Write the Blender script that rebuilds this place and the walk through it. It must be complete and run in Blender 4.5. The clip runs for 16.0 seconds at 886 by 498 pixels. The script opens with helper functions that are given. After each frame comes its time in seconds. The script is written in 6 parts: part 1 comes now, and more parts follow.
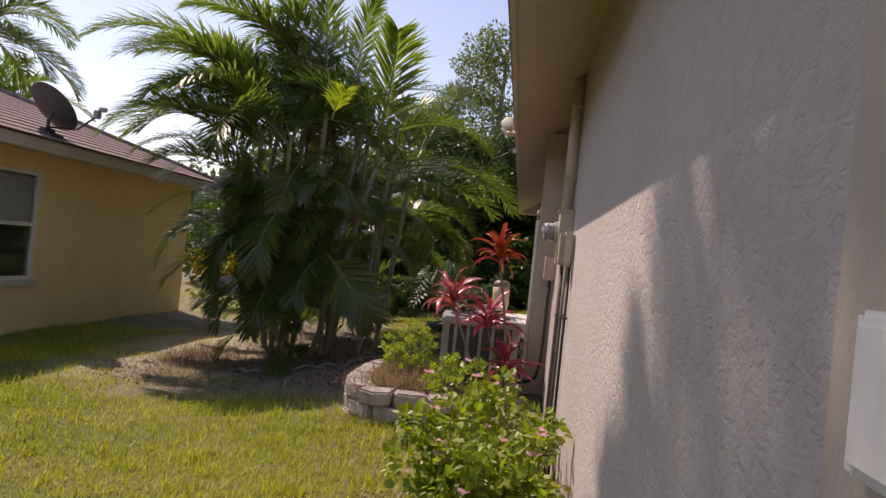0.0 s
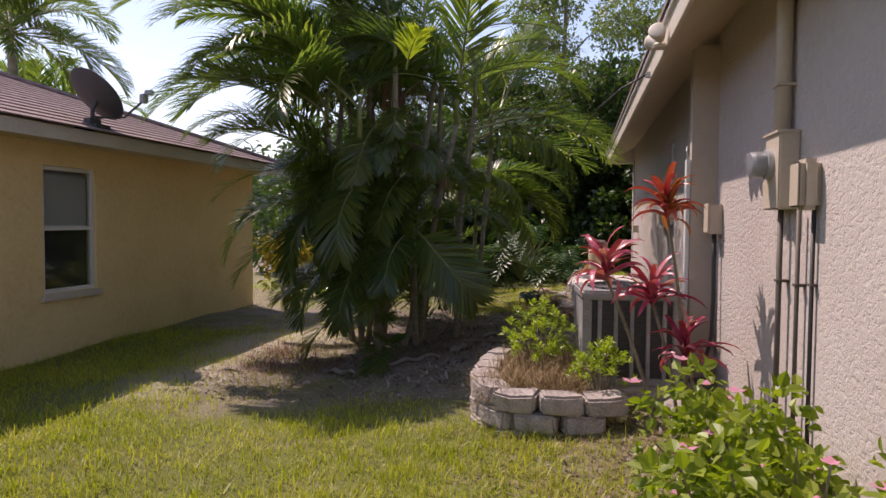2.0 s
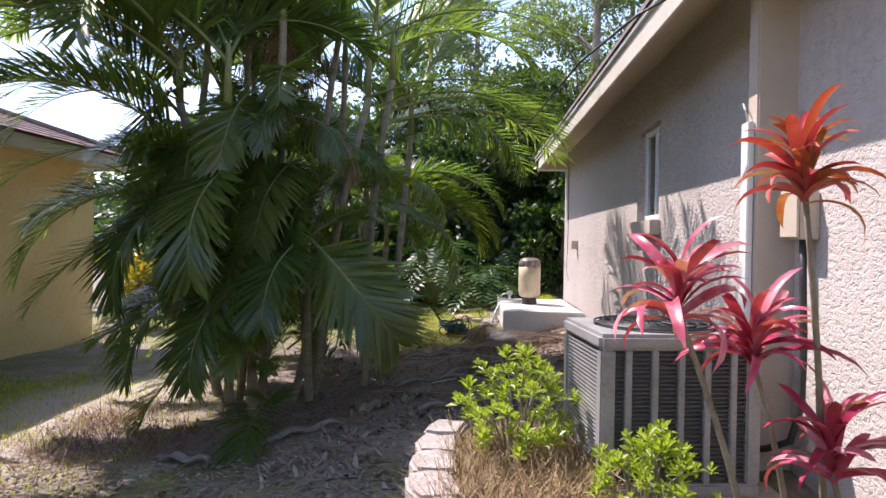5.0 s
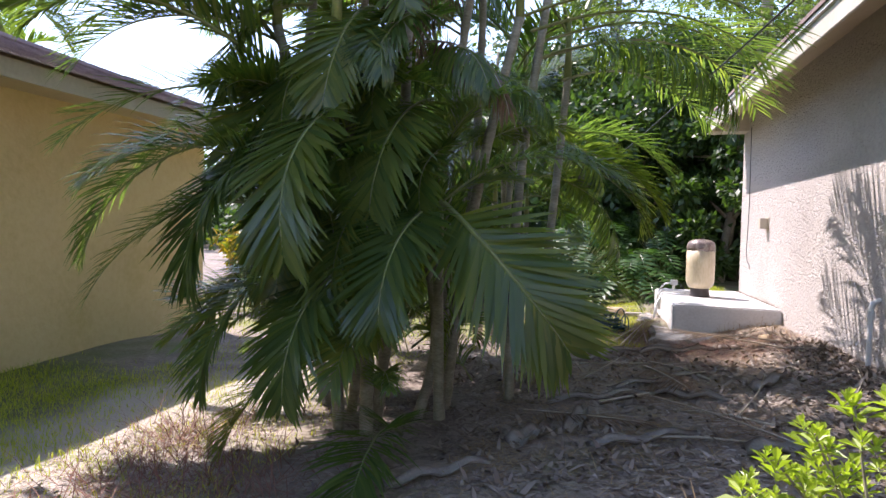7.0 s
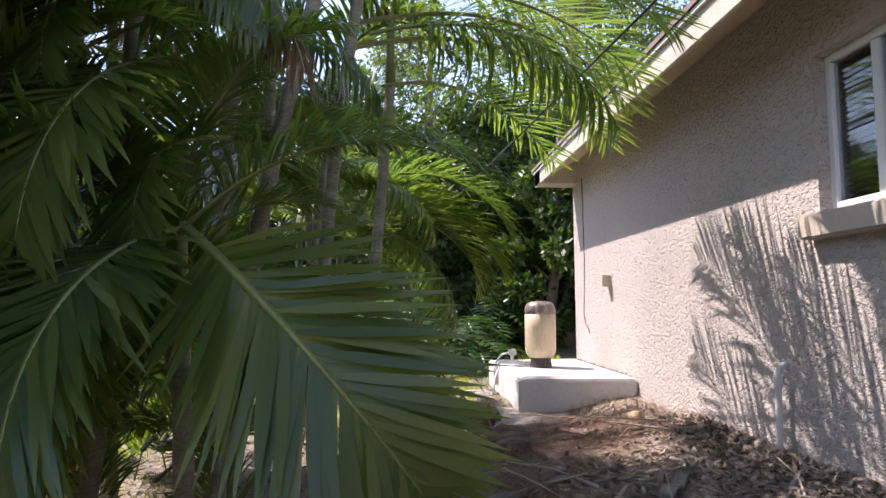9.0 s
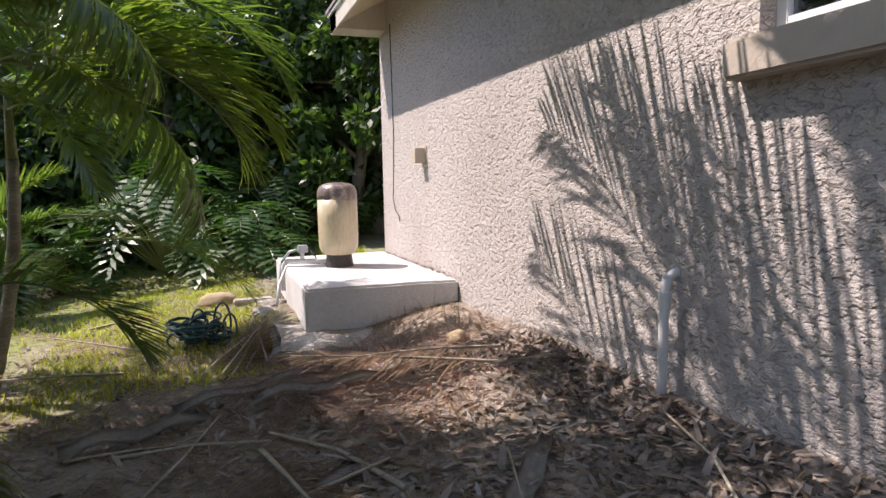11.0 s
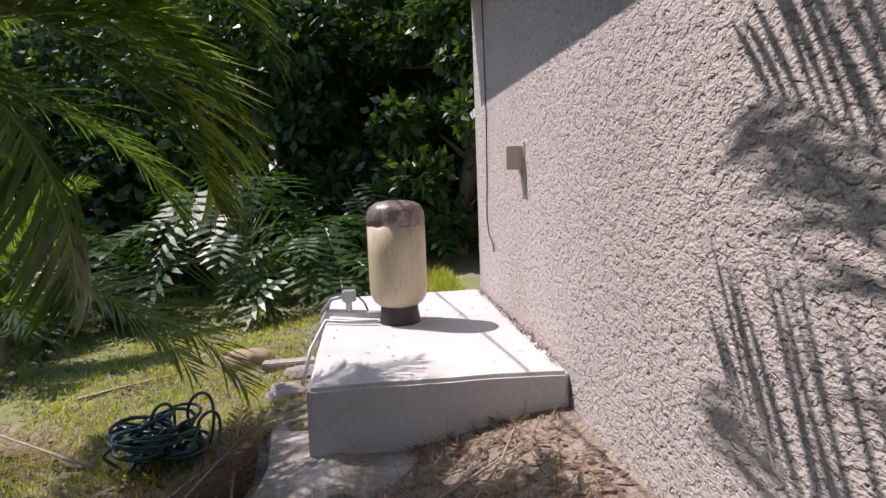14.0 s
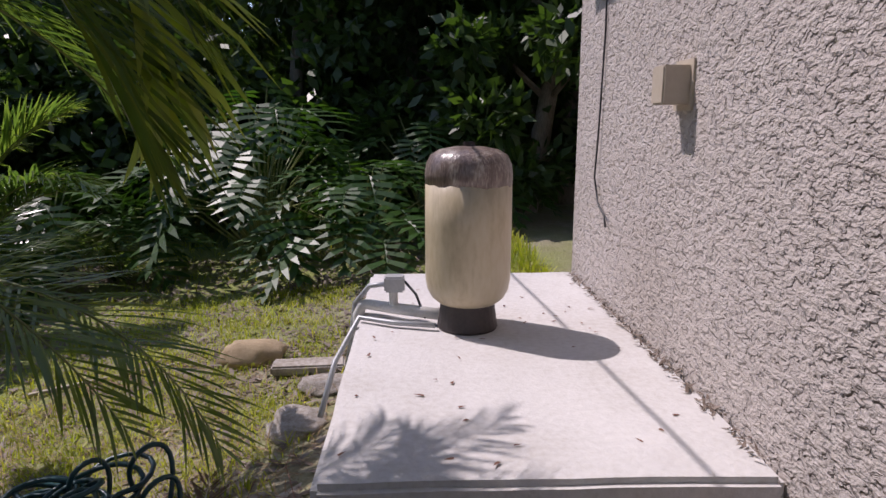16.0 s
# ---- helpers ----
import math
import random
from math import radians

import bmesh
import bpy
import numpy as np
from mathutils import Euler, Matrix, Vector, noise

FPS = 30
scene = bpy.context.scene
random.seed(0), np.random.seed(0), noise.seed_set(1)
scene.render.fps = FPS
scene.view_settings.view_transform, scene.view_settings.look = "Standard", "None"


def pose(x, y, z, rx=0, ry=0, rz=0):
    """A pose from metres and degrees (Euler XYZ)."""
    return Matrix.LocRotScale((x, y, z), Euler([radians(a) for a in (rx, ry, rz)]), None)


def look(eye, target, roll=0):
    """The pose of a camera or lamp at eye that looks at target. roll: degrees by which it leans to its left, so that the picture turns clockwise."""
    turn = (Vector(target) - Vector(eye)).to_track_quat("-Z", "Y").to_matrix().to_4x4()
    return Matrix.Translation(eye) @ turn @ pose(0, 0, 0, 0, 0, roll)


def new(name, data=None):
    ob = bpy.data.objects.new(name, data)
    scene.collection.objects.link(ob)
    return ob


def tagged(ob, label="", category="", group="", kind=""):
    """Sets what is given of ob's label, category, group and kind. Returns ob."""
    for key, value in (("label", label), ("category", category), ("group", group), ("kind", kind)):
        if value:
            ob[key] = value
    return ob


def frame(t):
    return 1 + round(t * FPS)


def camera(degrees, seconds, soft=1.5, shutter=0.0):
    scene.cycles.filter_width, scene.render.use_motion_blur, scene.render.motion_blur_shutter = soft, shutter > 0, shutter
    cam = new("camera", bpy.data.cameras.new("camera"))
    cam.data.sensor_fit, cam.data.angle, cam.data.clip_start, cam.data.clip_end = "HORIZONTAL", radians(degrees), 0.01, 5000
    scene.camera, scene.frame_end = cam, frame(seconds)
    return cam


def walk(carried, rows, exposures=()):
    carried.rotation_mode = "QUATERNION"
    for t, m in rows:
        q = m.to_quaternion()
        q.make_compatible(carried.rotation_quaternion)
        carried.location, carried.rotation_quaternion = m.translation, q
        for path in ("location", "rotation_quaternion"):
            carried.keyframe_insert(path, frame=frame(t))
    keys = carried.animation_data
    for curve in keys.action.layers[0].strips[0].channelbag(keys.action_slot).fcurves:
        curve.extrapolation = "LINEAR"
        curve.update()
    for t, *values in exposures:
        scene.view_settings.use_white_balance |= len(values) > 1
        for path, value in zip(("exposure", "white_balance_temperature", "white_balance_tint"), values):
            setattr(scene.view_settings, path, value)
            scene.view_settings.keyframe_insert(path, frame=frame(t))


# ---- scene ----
cam = camera(68.7, 16.0)
PATH = [
    (0, (-0.061, 0.934, 1.733), (-0.339, 3.217, 1.758), 6.0),
    (0.5, (-0.178, 1.197, 1.746), (-0.459, 3.478, 1.846), 4.8),
    (1, (-0.422, 1.480, 1.712), (-0.723, 3.759, 1.782), 2.5),
    (1.5, (-0.646, 1.802, 1.673), (-1.002, 4.070, 1.531), 1.8),
    (2, (-0.808, 2.116, 1.687), (-1.276, 4.365, 1.588), 0.4),
    (2.5, (-1.017, 2.466, 1.604), (-1.352, 4.740, 1.524), 2.8),
    (3, (-1.046, 2.843, 1.547), (-1.297, 5.128, 1.628), -0.1),
    (5.5, (-1.480, 4.672, 1.552), (-1.555, 6.971, 1.521), 1.8),
    (6, (-1.620, 5.022, 1.501), (-1.746, 7.319, 1.496), 4.1),
    (6.5, (-1.748, 5.426, 1.440), (-2.060, 7.698, 1.271), 3.0),
    (7, (-1.833, 5.853, 1.423), (-2.352, 8.094, 1.347), 1.3),
    (7.5, (-1.891, 6.312, 1.359), (-2.262, 8.582, 1.347), -1.1),
    (8, (-1.981, 6.729, 1.380), (-2.316, 9.002, 1.297), 0.5),
    (8.5, (-2.090, 7.037, 1.359), (-2.180, 9.335, 1.395), 0.2),
    (9, (-1.998, 7.530, 1.314), (-1.866, 9.819, 1.509), -0.3),
    (9.5, (-2.048, 7.999, 1.272), (-1.739, 10.278, 1.233), -0.3),
    (10, (-1.877, 8.440, 1.295), (-1.081, 10.588, 1.087), -1.8),
    (12.5, (-0.965, 10.113, 1.428), (-0.480, 12.346, 1.167), -0.2),
    (13, (-0.777, 10.421, 1.479), (-0.469, 12.699, 1.400), -1.5),
    (13.5, (-0.695, 10.742, 1.440), (-0.398, 13.011, 1.209), 0.3),
    (14, (-0.600, 11.078, 1.457), (-0.336, 13.349, 1.214), -2.2),
    (14.5, (-0.513, 11.411, 1.472), (-0.482, 13.679, 1.091), -1.3),
    (15, (-0.578, 11.729, 1.465), (-0.355, 14.001, 1.186), 1.9),
    (15.5, (-0.588, 12.122, 1.431), (-0.539, 14.395, 1.073), -0.8),
    (16, (-0.636, 12.442, 1.431), (-0.543, 14.698, 0.997), 0.2),
]
EXPOSURES = [(0, 0.39, 7900, 30), (1, 0.44, 7800, 31), (2.5, 0.59, 7200, 28), (5.5, 1.52, 6600, 24), (7, 1.72, 6500, 23), (8.5, 1.66, 6500, 23), (9, 1.56, 6800, 25), (10, 1.44, 6850, 21), (12.5, 0.96, 6700, 22), (14.5, 0.64, 6500, 24), (16, 0.26, 6450, 26)]
walk(cam, [(t, look(eye, aim, roll)) for t, eye, aim, roll in PATH], EXPOSURES)

# ---- world and sun ----
SUN_WAY = Vector((1.0, -0.62, -1.745)).normalized()
world = bpy.data.worlds.new("sky")
scene.world = world
world.use_nodes = True
wn = world.node_tree.nodes
sky = wn.new("ShaderNodeTexSky")
sky.sky_type, sky.sun_disc = "NISHITA", False
sky.sun_elevation = math.asin(-SUN_WAY.z)
sky.sun_rotation = math.atan2(-SUN_WAY.x, -SUN_WAY.y)
sky.air_density, sky.dust_density = 1.0, 0.5
wn["Background"].inputs[1].default_value = 0.15
world.node_tree.links.new(sky.outputs[0], wn["Background"].inputs[0])
sun_data = bpy.data.lights.new("sun", "SUN")
sun_data.energy, sun_data.angle, sun_data.color = 3.4, radians(0.53), (1.0, 0.955, 0.90)
sun = new("sun", sun_data)
sun.matrix_world = look(-SUN_WAY * 60, (0, 0, 0))


# ---- materials ----
def ramp_of(nt, stops):
    r = nt.nodes.new("ShaderNodeValToRGB")
    els = r.color_ramp.elements
    while len(els) < len(stops):
        els.new(0.5)
    for e, (p, c) in zip(els, stops):
        e.position, e.color = p, (*c, 1)
    return r


def surface(name, cols, scale=6.0, rough=0.8, bump=0.3, bump_scale=40.0, metal=0.0, fine=9.0, depth=0.01, stretch=(1, 1, 1)):
    """A matt or glossy solid: colours mottled at two scales, with fine relief."""
    m = bpy.data.materials.new(name)
    m.use_nodes = True
    nt = m.node_tree
    bs = nt.nodes["Principled BSDF"]
    tc = nt.nodes.new("ShaderNodeTexCoord")
    mp = nt.nodes.new("ShaderNodeMapping")
    mp.inputs["Scale"].default_value = stretch
    nt.links.new(tc.outputs["Object"], mp.inputs[0])
    n1, n2, n3 = (nt.nodes.new("ShaderNodeTexNoise") for _ in range(3))
    for n, s, d in ((n1, scale, 4), (n2, scale * fine, 3), (n3, bump_scale, 5)):
        n.inputs["Scale"].default_value, n.inputs["Detail"].default_value = s, d
        nt.links.new(mp.outputs[0], n.inputs["Vector"])
    add = nt.nodes.new("ShaderNodeMath")
    add.operation = "MULTIPLY_ADD"
    add.inputs[1].default_value = 0.45
    sub = nt.nodes.new("ShaderNodeMath")
    sub.operation = "MULTIPLY"
    sub.inputs[1].default_value = 0.55
    nt.links.new(n1.outputs["Fac"], sub.inputs[0])
    nt.links.new(n2.outputs["Fac"], add.inputs[0])
    nt.links.new(sub.outputs[0], add.inputs[2])
    k = len(cols)
    r = ramp_of(nt, [(0.32 + 0.36 * i / max(1, k - 1), c) for i, c in enumerate(cols)])
    nt.links.new(add.outputs[0], r.inputs[0])
    nt.links.new(r.outputs[0], bs.inputs["Base Color"])
    bs.inputs["Roughness"].default_value, bs.inputs["Metallic"].default_value = rough, metal
    if bump:
        b = nt.nodes.new("ShaderNodeBump")
        b.inputs["Strength"].default_value, b.inputs["Distance"].default_value = bump, depth
        nt.links.new(n3.outputs["Fac"], b.inputs["Height"])
        nt.links.new(b.outputs[0], bs.inputs["Normal"])
    return m


def leafy(name, cols, rough=0.4, glow=0.35, by="island", through_tint=1.6, spec=0.5, patch_scale=7.0, patch_share=0.35, island_share=0.5, streaks=False):
    """Leaves: colour varies leaf by leaf; some light passes through."""
    m = bpy.data.materials.new(name)
    m.use_nodes = True
    nt = m.node_tree
    bs, out = nt.nodes["Principled BSDF"], nt.nodes["Material Output"]
    k = len(cols)
    r = ramp_of(nt, [(i / max(1, k - 1), c) for i, c in enumerate(cols)])
    geo = nt.nodes.new("ShaderNodeNewGeometry")
    info = nt.nodes.new("ShaderNodeObjectInfo")
    tc = nt.nodes.new("ShaderNodeTexCoord")
    nz = nt.nodes.new("ShaderNodeTexNoise")
    nz.inputs["Scale"].default_value, nz.inputs["Detail"].default_value = patch_scale, 3.0
    nt.links.new(tc.outputs["Object"], nz.inputs["Vector"])
    mix = nt.nodes.new("ShaderNodeMath")
    mix.operation = "MULTIPLY_ADD"
    mix.inputs[1].default_value = island_share
    half = nt.nodes.new("ShaderNodeMath")
    half.operation = "MULTIPLY_ADD"
    half.inputs[1].default_value, half.inputs[2].default_value = patch_share, 0.0
    nt.links.new(info.outputs["Random"] if by == "object" else nz.outputs["Fac"], half.inputs[0])
    nt.links.new(nz.outputs["Fac"] if streaks else geo.outputs["Random Per Island"], mix.inputs[0])
    nt.links.new(half.outputs[0], mix.inputs[2])
    nt.links.new(mix.outputs[0], r.inputs[0])
    nt.links.new(r.outputs[0], bs.inputs["Base Color"])
    bs.inputs["Roughness"].default_value = rough
    bs.inputs["Specular IOR Level"].default_value = spec
    tr = nt.nodes.new("ShaderNodeBsdfTranslucent")
    gain = nt.nodes.new("ShaderNodeMixRGB")
    gain.blend_type, gain.inputs[0].default_value = "MULTIPLY", 1.0
    gain.inputs[2].default_value = (through_tint * 1.1, through_tint * 1.25, through_tint * 0.45, 1)
    nt.links.new(r.outputs[0], gain.inputs[1])
    nt.links.new(gain.outputs[0], tr.inputs[0])
    ms = nt.nodes.new("ShaderNodeMixShader")
    ms.inputs[0].default_value = glow
    nt.links.new(bs.outputs[0], ms.inputs[1])
    nt.links.new(tr.outputs[0], ms.inputs[2])
    nt.links.new(ms.outputs[0], out.inputs[0])
    return m


def stucco_mat(name, cols):
    """Knock-down stucco: flattened worm-like ridges over a fine sand float, faint stains."""
    m = surface(name, cols, scale=0.9, rough=0.92, bump=0, fine=22.0)
    nt = m.node_tree
    bs = nt.nodes["Principled BSDF"]
    tc = nt.nodes["Texture Coordinate"]
    warp = nt.nodes.new("ShaderNodeTexNoise")
    warp.inputs["Scale"].default_value, warp.inputs["Detail"].default_value = 28.0, 2.5
    warp.inputs["Distortion"].default_value = 0.5
    fine = nt.nodes.new("ShaderNodeTexNoise")
    fine.inputs["Scale"].default_value, fine.inputs["Detail"].default_value = 85.0, 3.0
    lie = nt.nodes.new("ShaderNodeMapping")
    lie.inputs["Scale"].default_value = (1, 0.9, 1.4)
    nt.links.new(tc.outputs["Object"], lie.inputs[0])
    for n in (warp, fine):
        nt.links.new(lie.outputs[0], n.inputs["Vector"])
    flat = ramp_of(nt, [(0.385, (0, 0, 0)), (0.45, (0.88, 0.88, 0.88)), (0.62, (1, 1, 1))])
    nt.links.new(warp.outputs["Fac"], flat.inputs[0])
    mad = nt.nodes.new("ShaderNodeMath")
    mad.operation, mad.inputs[1].default_value = "MULTIPLY_ADD", 0.55
    nt.links.new(fine.outputs["Fac"], mad.inputs[0])
    nt.links.new(flat.outputs[0], mad.inputs[2])
    b = nt.nodes.new("ShaderNodeBump")
    b.inputs["Strength"].default_value, b.inputs["Distance"].default_value = 1.0, 0.021
    nt.links.new(mad.outputs[0], b.inputs["Height"])
    # the coat is flatter along the front half of the wall
    sep = nt.nodes.new("ShaderNodeSeparateXYZ")
    nt.links.new(tc.outputs["Object"], sep.inputs[0])
    coat = nt.nodes.new("ShaderNodeMapRange")
    coat.inputs["From Min"].default_value, coat.inputs["From Max"].default_value = 6.0, 11.0
    coat.inputs["To Min"].default_value, coat.inputs["To Max"].default_value = 0.32, 1.0
    nt.links.new(sep.outputs["Y"], coat.inputs["Value"])
    nt.links.new(coat.outputs[0], b.inputs["Strength"])
    nt.links.new(b.outputs[0], bs.inputs["Normal"])
    return m


M = {}
M["stucco"] = stucco_mat("stucco", [(0.44, 0.39, 0.358), (0.50, 0.447, 0.412), (0.54, 0.49, 0.455)])
M["smooth_stucco"] = surface("smooth_stucco", [(0.45, 0.38, 0.31), (0.50, 0.43, 0.36)], 2, 0.85, 0.3, 60)
M["trim"] = surface("trim", [(0.47, 0.42, 0.35), (0.54, 0.49, 0.41), (0.59, 0.54, 0.46)], 3, 0.6, 0.1, 30)
M["soffit"] = surface("soffit", [(0.52, 0.42, 0.28), (0.6, 0.5, 0.34)], 3, 0.7, 0.15, 40)
M["yellow_wall"] = surface("yellow_wall", [(0.68, 0.51, 0.24), (0.76, 0.58, 0.30), (0.80, 0.63, 0.35)], 1.2, 0.9, 0.5, 30, fine=14)
M["white_paint"] = surface("white_paint", [(0.62, 0.62, 0.60), (0.74, 0.74, 0.72)], 4, 0.5, 0.05, 60)
M["alu"] = surface("alu", [(0.66, 0.67, 0.68), (0.74, 0.75, 0.76)], 4, 0.45, 0.03, 60)
M["shingle"] = surface("shingle", [(0.17, 0.12, 0.12), (0.25, 0.18, 0.17), (0.32, 0.25, 0.23)], 8, 0.95, 0.6, 90)
M["dish_grey"] = surface("dish_grey", [(0.05, 0.05, 0.055), (0.08, 0.08, 0.08)], 8, 0.55, 0.1, 30)
M["concrete"] = surface("concrete", [(0.48, 0.45, 0.42), (0.56, 0.54, 0.52), (0.62, 0.60, 0.58)], 2.5, 0.9, 0.35, 70, fine=16)
M["old_concrete"] = surface("old_concrete", [(0.2, 0.17, 0.13), (0.36, 0.32, 0.28), (0.52, 0.49, 0.46)], 5, 0.95, 0.8, 35)
M["block"] = surface("block", [(0.24, 0.2, 0.17), (0.40, 0.35, 0.32), (0.52, 0.47, 0.44)], 7, 0.95, 0.9, 45, depth=0.02)
M["tank"] = surface("tank", [(0.42, 0.34, 0.22), (0.55, 0.46, 0.31), (0.60, 0.52, 0.38)], 5, 0.32, 0.12, 25, stretch=(1, 1, 0.35))
M["tank_cap"] = surface("tank_cap", [(0.07, 0.05, 0.045), (0.20, 0.15, 0.13), (0.52, 0.47, 0.41)], 17, 0.3, 0.4, 45, stretch=(1, 1, 0.22))
M["black_plastic"] = surface("black_plastic", [(0.03, 0.025, 0.025), (0.06, 0.045, 0.04)], 9, 0.55, 0.2, 40)
M["pvc"] = surface("pvc", [(0.55, 0.54, 0.52), (0.70, 0.69, 0.67)], 12, 0.45, 0.05, 60)
M["beige_metal"] = surface("beige_metal", [(0.47, 0.40, 0.31), (0.54, 0.47, 0.38)], 6, 0.5, 0.1, 50)
M["grey_metal"] = surface("grey_metal", [(0.36, 0.37, 0.38), (0.46, 0.47, 0.48)], 8, 0.45, 0.1, 60, metal=0.3)
M["ac_paint"] = surface("ac_paint", [(0.19, 0.185, 0.18), (0.27, 0.265, 0.26), (0.33, 0.325, 0.32)], 6, 0.5, 0.1, 60)
M["coil"] = surface("coil", [(0.05, 0.05, 0.05), (0.13, 0.125, 0.12)], 20, 0.6, 0.5, 140, stretch=(1, 1, 3))
M["dark"] = surface("dark", [(0.02, 0.02, 0.022), (0.04, 0.04, 0.04)], 10, 0.5, 0.1, 60)
M["bark"] = surface("bark", [(0.10, 0.085, 0.06), (0.2, 0.17, 0.12), (0.30, 0.27, 0.21)], 6, 0.9, 0.7, 18, stretch=(1, 1, 0.4))
M["palm_stem"] = surface("palm_stem", [(0.12, 0.11, 0.065), (0.22, 0.20, 0.135), (0.34, 0.32, 0.25)], 4, 0.6, 0.3, 30, stretch=(1, 1, 2.5))
M["hose"] = surface("hose", [(0.012, 0.045, 0.055), (0.025, 0.09, 0.10)], 10, 0.35, 0.1, 60)
M["spill"] = surface("spill", [(0.36, 0.33, 0.30), (0.56, 0.54, 0.51), (0.68, 0.66, 0.64)], 6, 0.95, 0.7, 35)
# dark tone holds the shade along the conduits below the meter
M["shaded_pipe"] = surface("shaded_pipe", [(0.07, 0.055, 0.045), (0.12, 0.10, 0.08)], 6, 0.6, 0.1, 40)
M["rock"] = surface("rock", [(0.36, 0.27, 0.16), (0.48, 0.37, 0.24)], 9, 0.95, 0.6, 30)
M["stick"] = surface("stick", [(0.3, 0.25, 0.18), (0.5, 0.45, 0.36)], 12, 0.9, 0.4, 40)
M["husk"] = surface("husk", [(0.34, 0.30, 0.26), (0.5, 0.47, 0.42)], 8, 0.8, 0.4, 30)
M["frond"] = leafy("frond", [(0.045, 0.082, 0.03), (0.08, 0.122, 0.038), (0.13, 0.165, 0.045), (0.22, 0.21, 0.055)], 0.27, 0.48, by="object", spec=0.7, through_tint=2.0)
M["frond_pale"] = leafy("frond_pale", [(0.16, 0.22, 0.03), (0.26, 0.30, 0.04), (0.36, 0.34, 0.05)], 0.4, 0.4)
M["frond_dry"] = leafy("frond_dry", [(0.10, 0.055, 0.03), (0.18, 0.11, 0.06), (0.30, 0.21, 0.13)], 0.85, 0.15, through_tint=0.8)
M["rachis"] = surface("rachis", [(0.12, 0.16, 0.04), (0.24, 0.25, 0.09)], 5, 0.45, 0.05, 40)
M["tree_leaf"] = leafy("tree_leaf", [(0.022, 0.044, 0.012), (0.045, 0.085, 0.02), (0.09, 0.13, 0.035)], 0.42, 0.36)
M["airy_leaf"] = leafy("airy_leaf", [(0.06, 0.09, 0.035), (0.11, 0.15, 0.05), (0.17, 0.20, 0.08)], 0.5, 0.35)
M["shrub_leaf"] = leafy("shrub_leaf", [(0.13, 0.18, 0.02), (0.26, 0.33, 0.035), (0.42, 0.45, 0.08)], 0.42, 0.35)
M["bush_leaf"] = leafy("bush_leaf", [(0.09, 0.14, 0.014), (0.21, 0.27, 0.024), (0.36, 0.40, 0.055)], 0.45, 0.36)
M["phil_leaf"] = leafy("phil_leaf", [(0.018, 0.05, 0.012), (0.035, 0.085, 0.016), (0.07, 0.14, 0.025)], 0.42, 0.3, spec=0.45)
M["croton"] = leafy("croton", [(0.25, 0.05, 0.02), (0.30, 0.22, 0.02), (0.12, 0.14, 0.02), (0.4, 0.32, 0.05)], 0.35, 0.35)
M["cordyline"] = leafy("cordyline", [(0.06, 0.008, 0.016), (0.22, 0.014, 0.045), (0.42, 0.04, 0.10), (0.55, 0.10, 0.18), (0.62, 0.30, 0.34), (0.48, 0.06, 0.12), (0.18, 0.05, 0.04)], 0.32, 0.22, by="object", through_tint=0.9, patch_scale=16.0, patch_share=0.75, island_share=0.35, streaks=True)
M["cordyline_orange"] = leafy("cordyline_orange", [(0.16, 0.012, 0.02), (0.36, 0.025, 0.045), (0.48, 0.10, 0.09), (0.44, 0.07, 0.035), (0.52, 0.22, 0.07), (0.26, 0.08, 0.05)], 0.38, 0.25, by="object", through_tint=0.9, patch_scale=16.0, patch_share=0.75, island_share=0.35, streaks=True)
M["petal"] = leafy("petal", [(0.55, 0.16, 0.30), (0.68, 0.32, 0.45), (0.75, 0.5, 0.55)], 0.6, 0.35, through_tint=1.0)
M["grass"] = leafy("grass", [(0.09, 0.14, 0.010), (0.19, 0.235, 0.015), (0.32, 0.335, 0.03), (0.46, 0.40, 0.09)], 0.5, 0.38, patch_scale=1.3, patch_share=0.8)
M["straw"] = leafy("straw", [(0.17, 0.10, 0.05), (0.33, 0.23, 0.12), (0.50, 0.40, 0.26)], 0.85, 0.1, through_tint=0.7)
M["needle"] = leafy("needle", [(0.10, 0.04, 0.03), (0.2, 0.09, 0.06), (0.32, 0.2, 0.13)], 0.85, 0.05, through_tint=0.7)
M["chips"] = leafy("chips", [(0.18, 0.14, 0.11), (0.36, 0.31, 0.27), (0.56, 0.52, 0.47)], 0.85, 0.05, through_tint=0.7)
M["litter"] = leafy("litter", [(0.06, 0.04, 0.032), (0.16, 0.12, 0.095), (0.30, 0.25, 0.21), (0.55, 0.50, 0.45)], 0.85, 0.05, through_tint=0.7)


def glass_mat(name, tint, rough=0.02):
    m = bpy.data.materials.new(name)
    m.use_nodes = True
    bs = m.node_tree.nodes["Principled BSDF"]
    bs.inputs["Base Color"].default_value = (*tint, 1)
    bs.inputs["Roughness"].default_value = rough
    bs.inputs["Transmission Weight"].default_value = 1.0
    bs.inputs["IOR"].default_value = 1.45
    return m


M["glass"] = glass_mat("glass", (0.85, 0.88, 0.88))
M["meter_glass"] = glass_mat("meter_glass", (0.9, 0.92, 0.95))


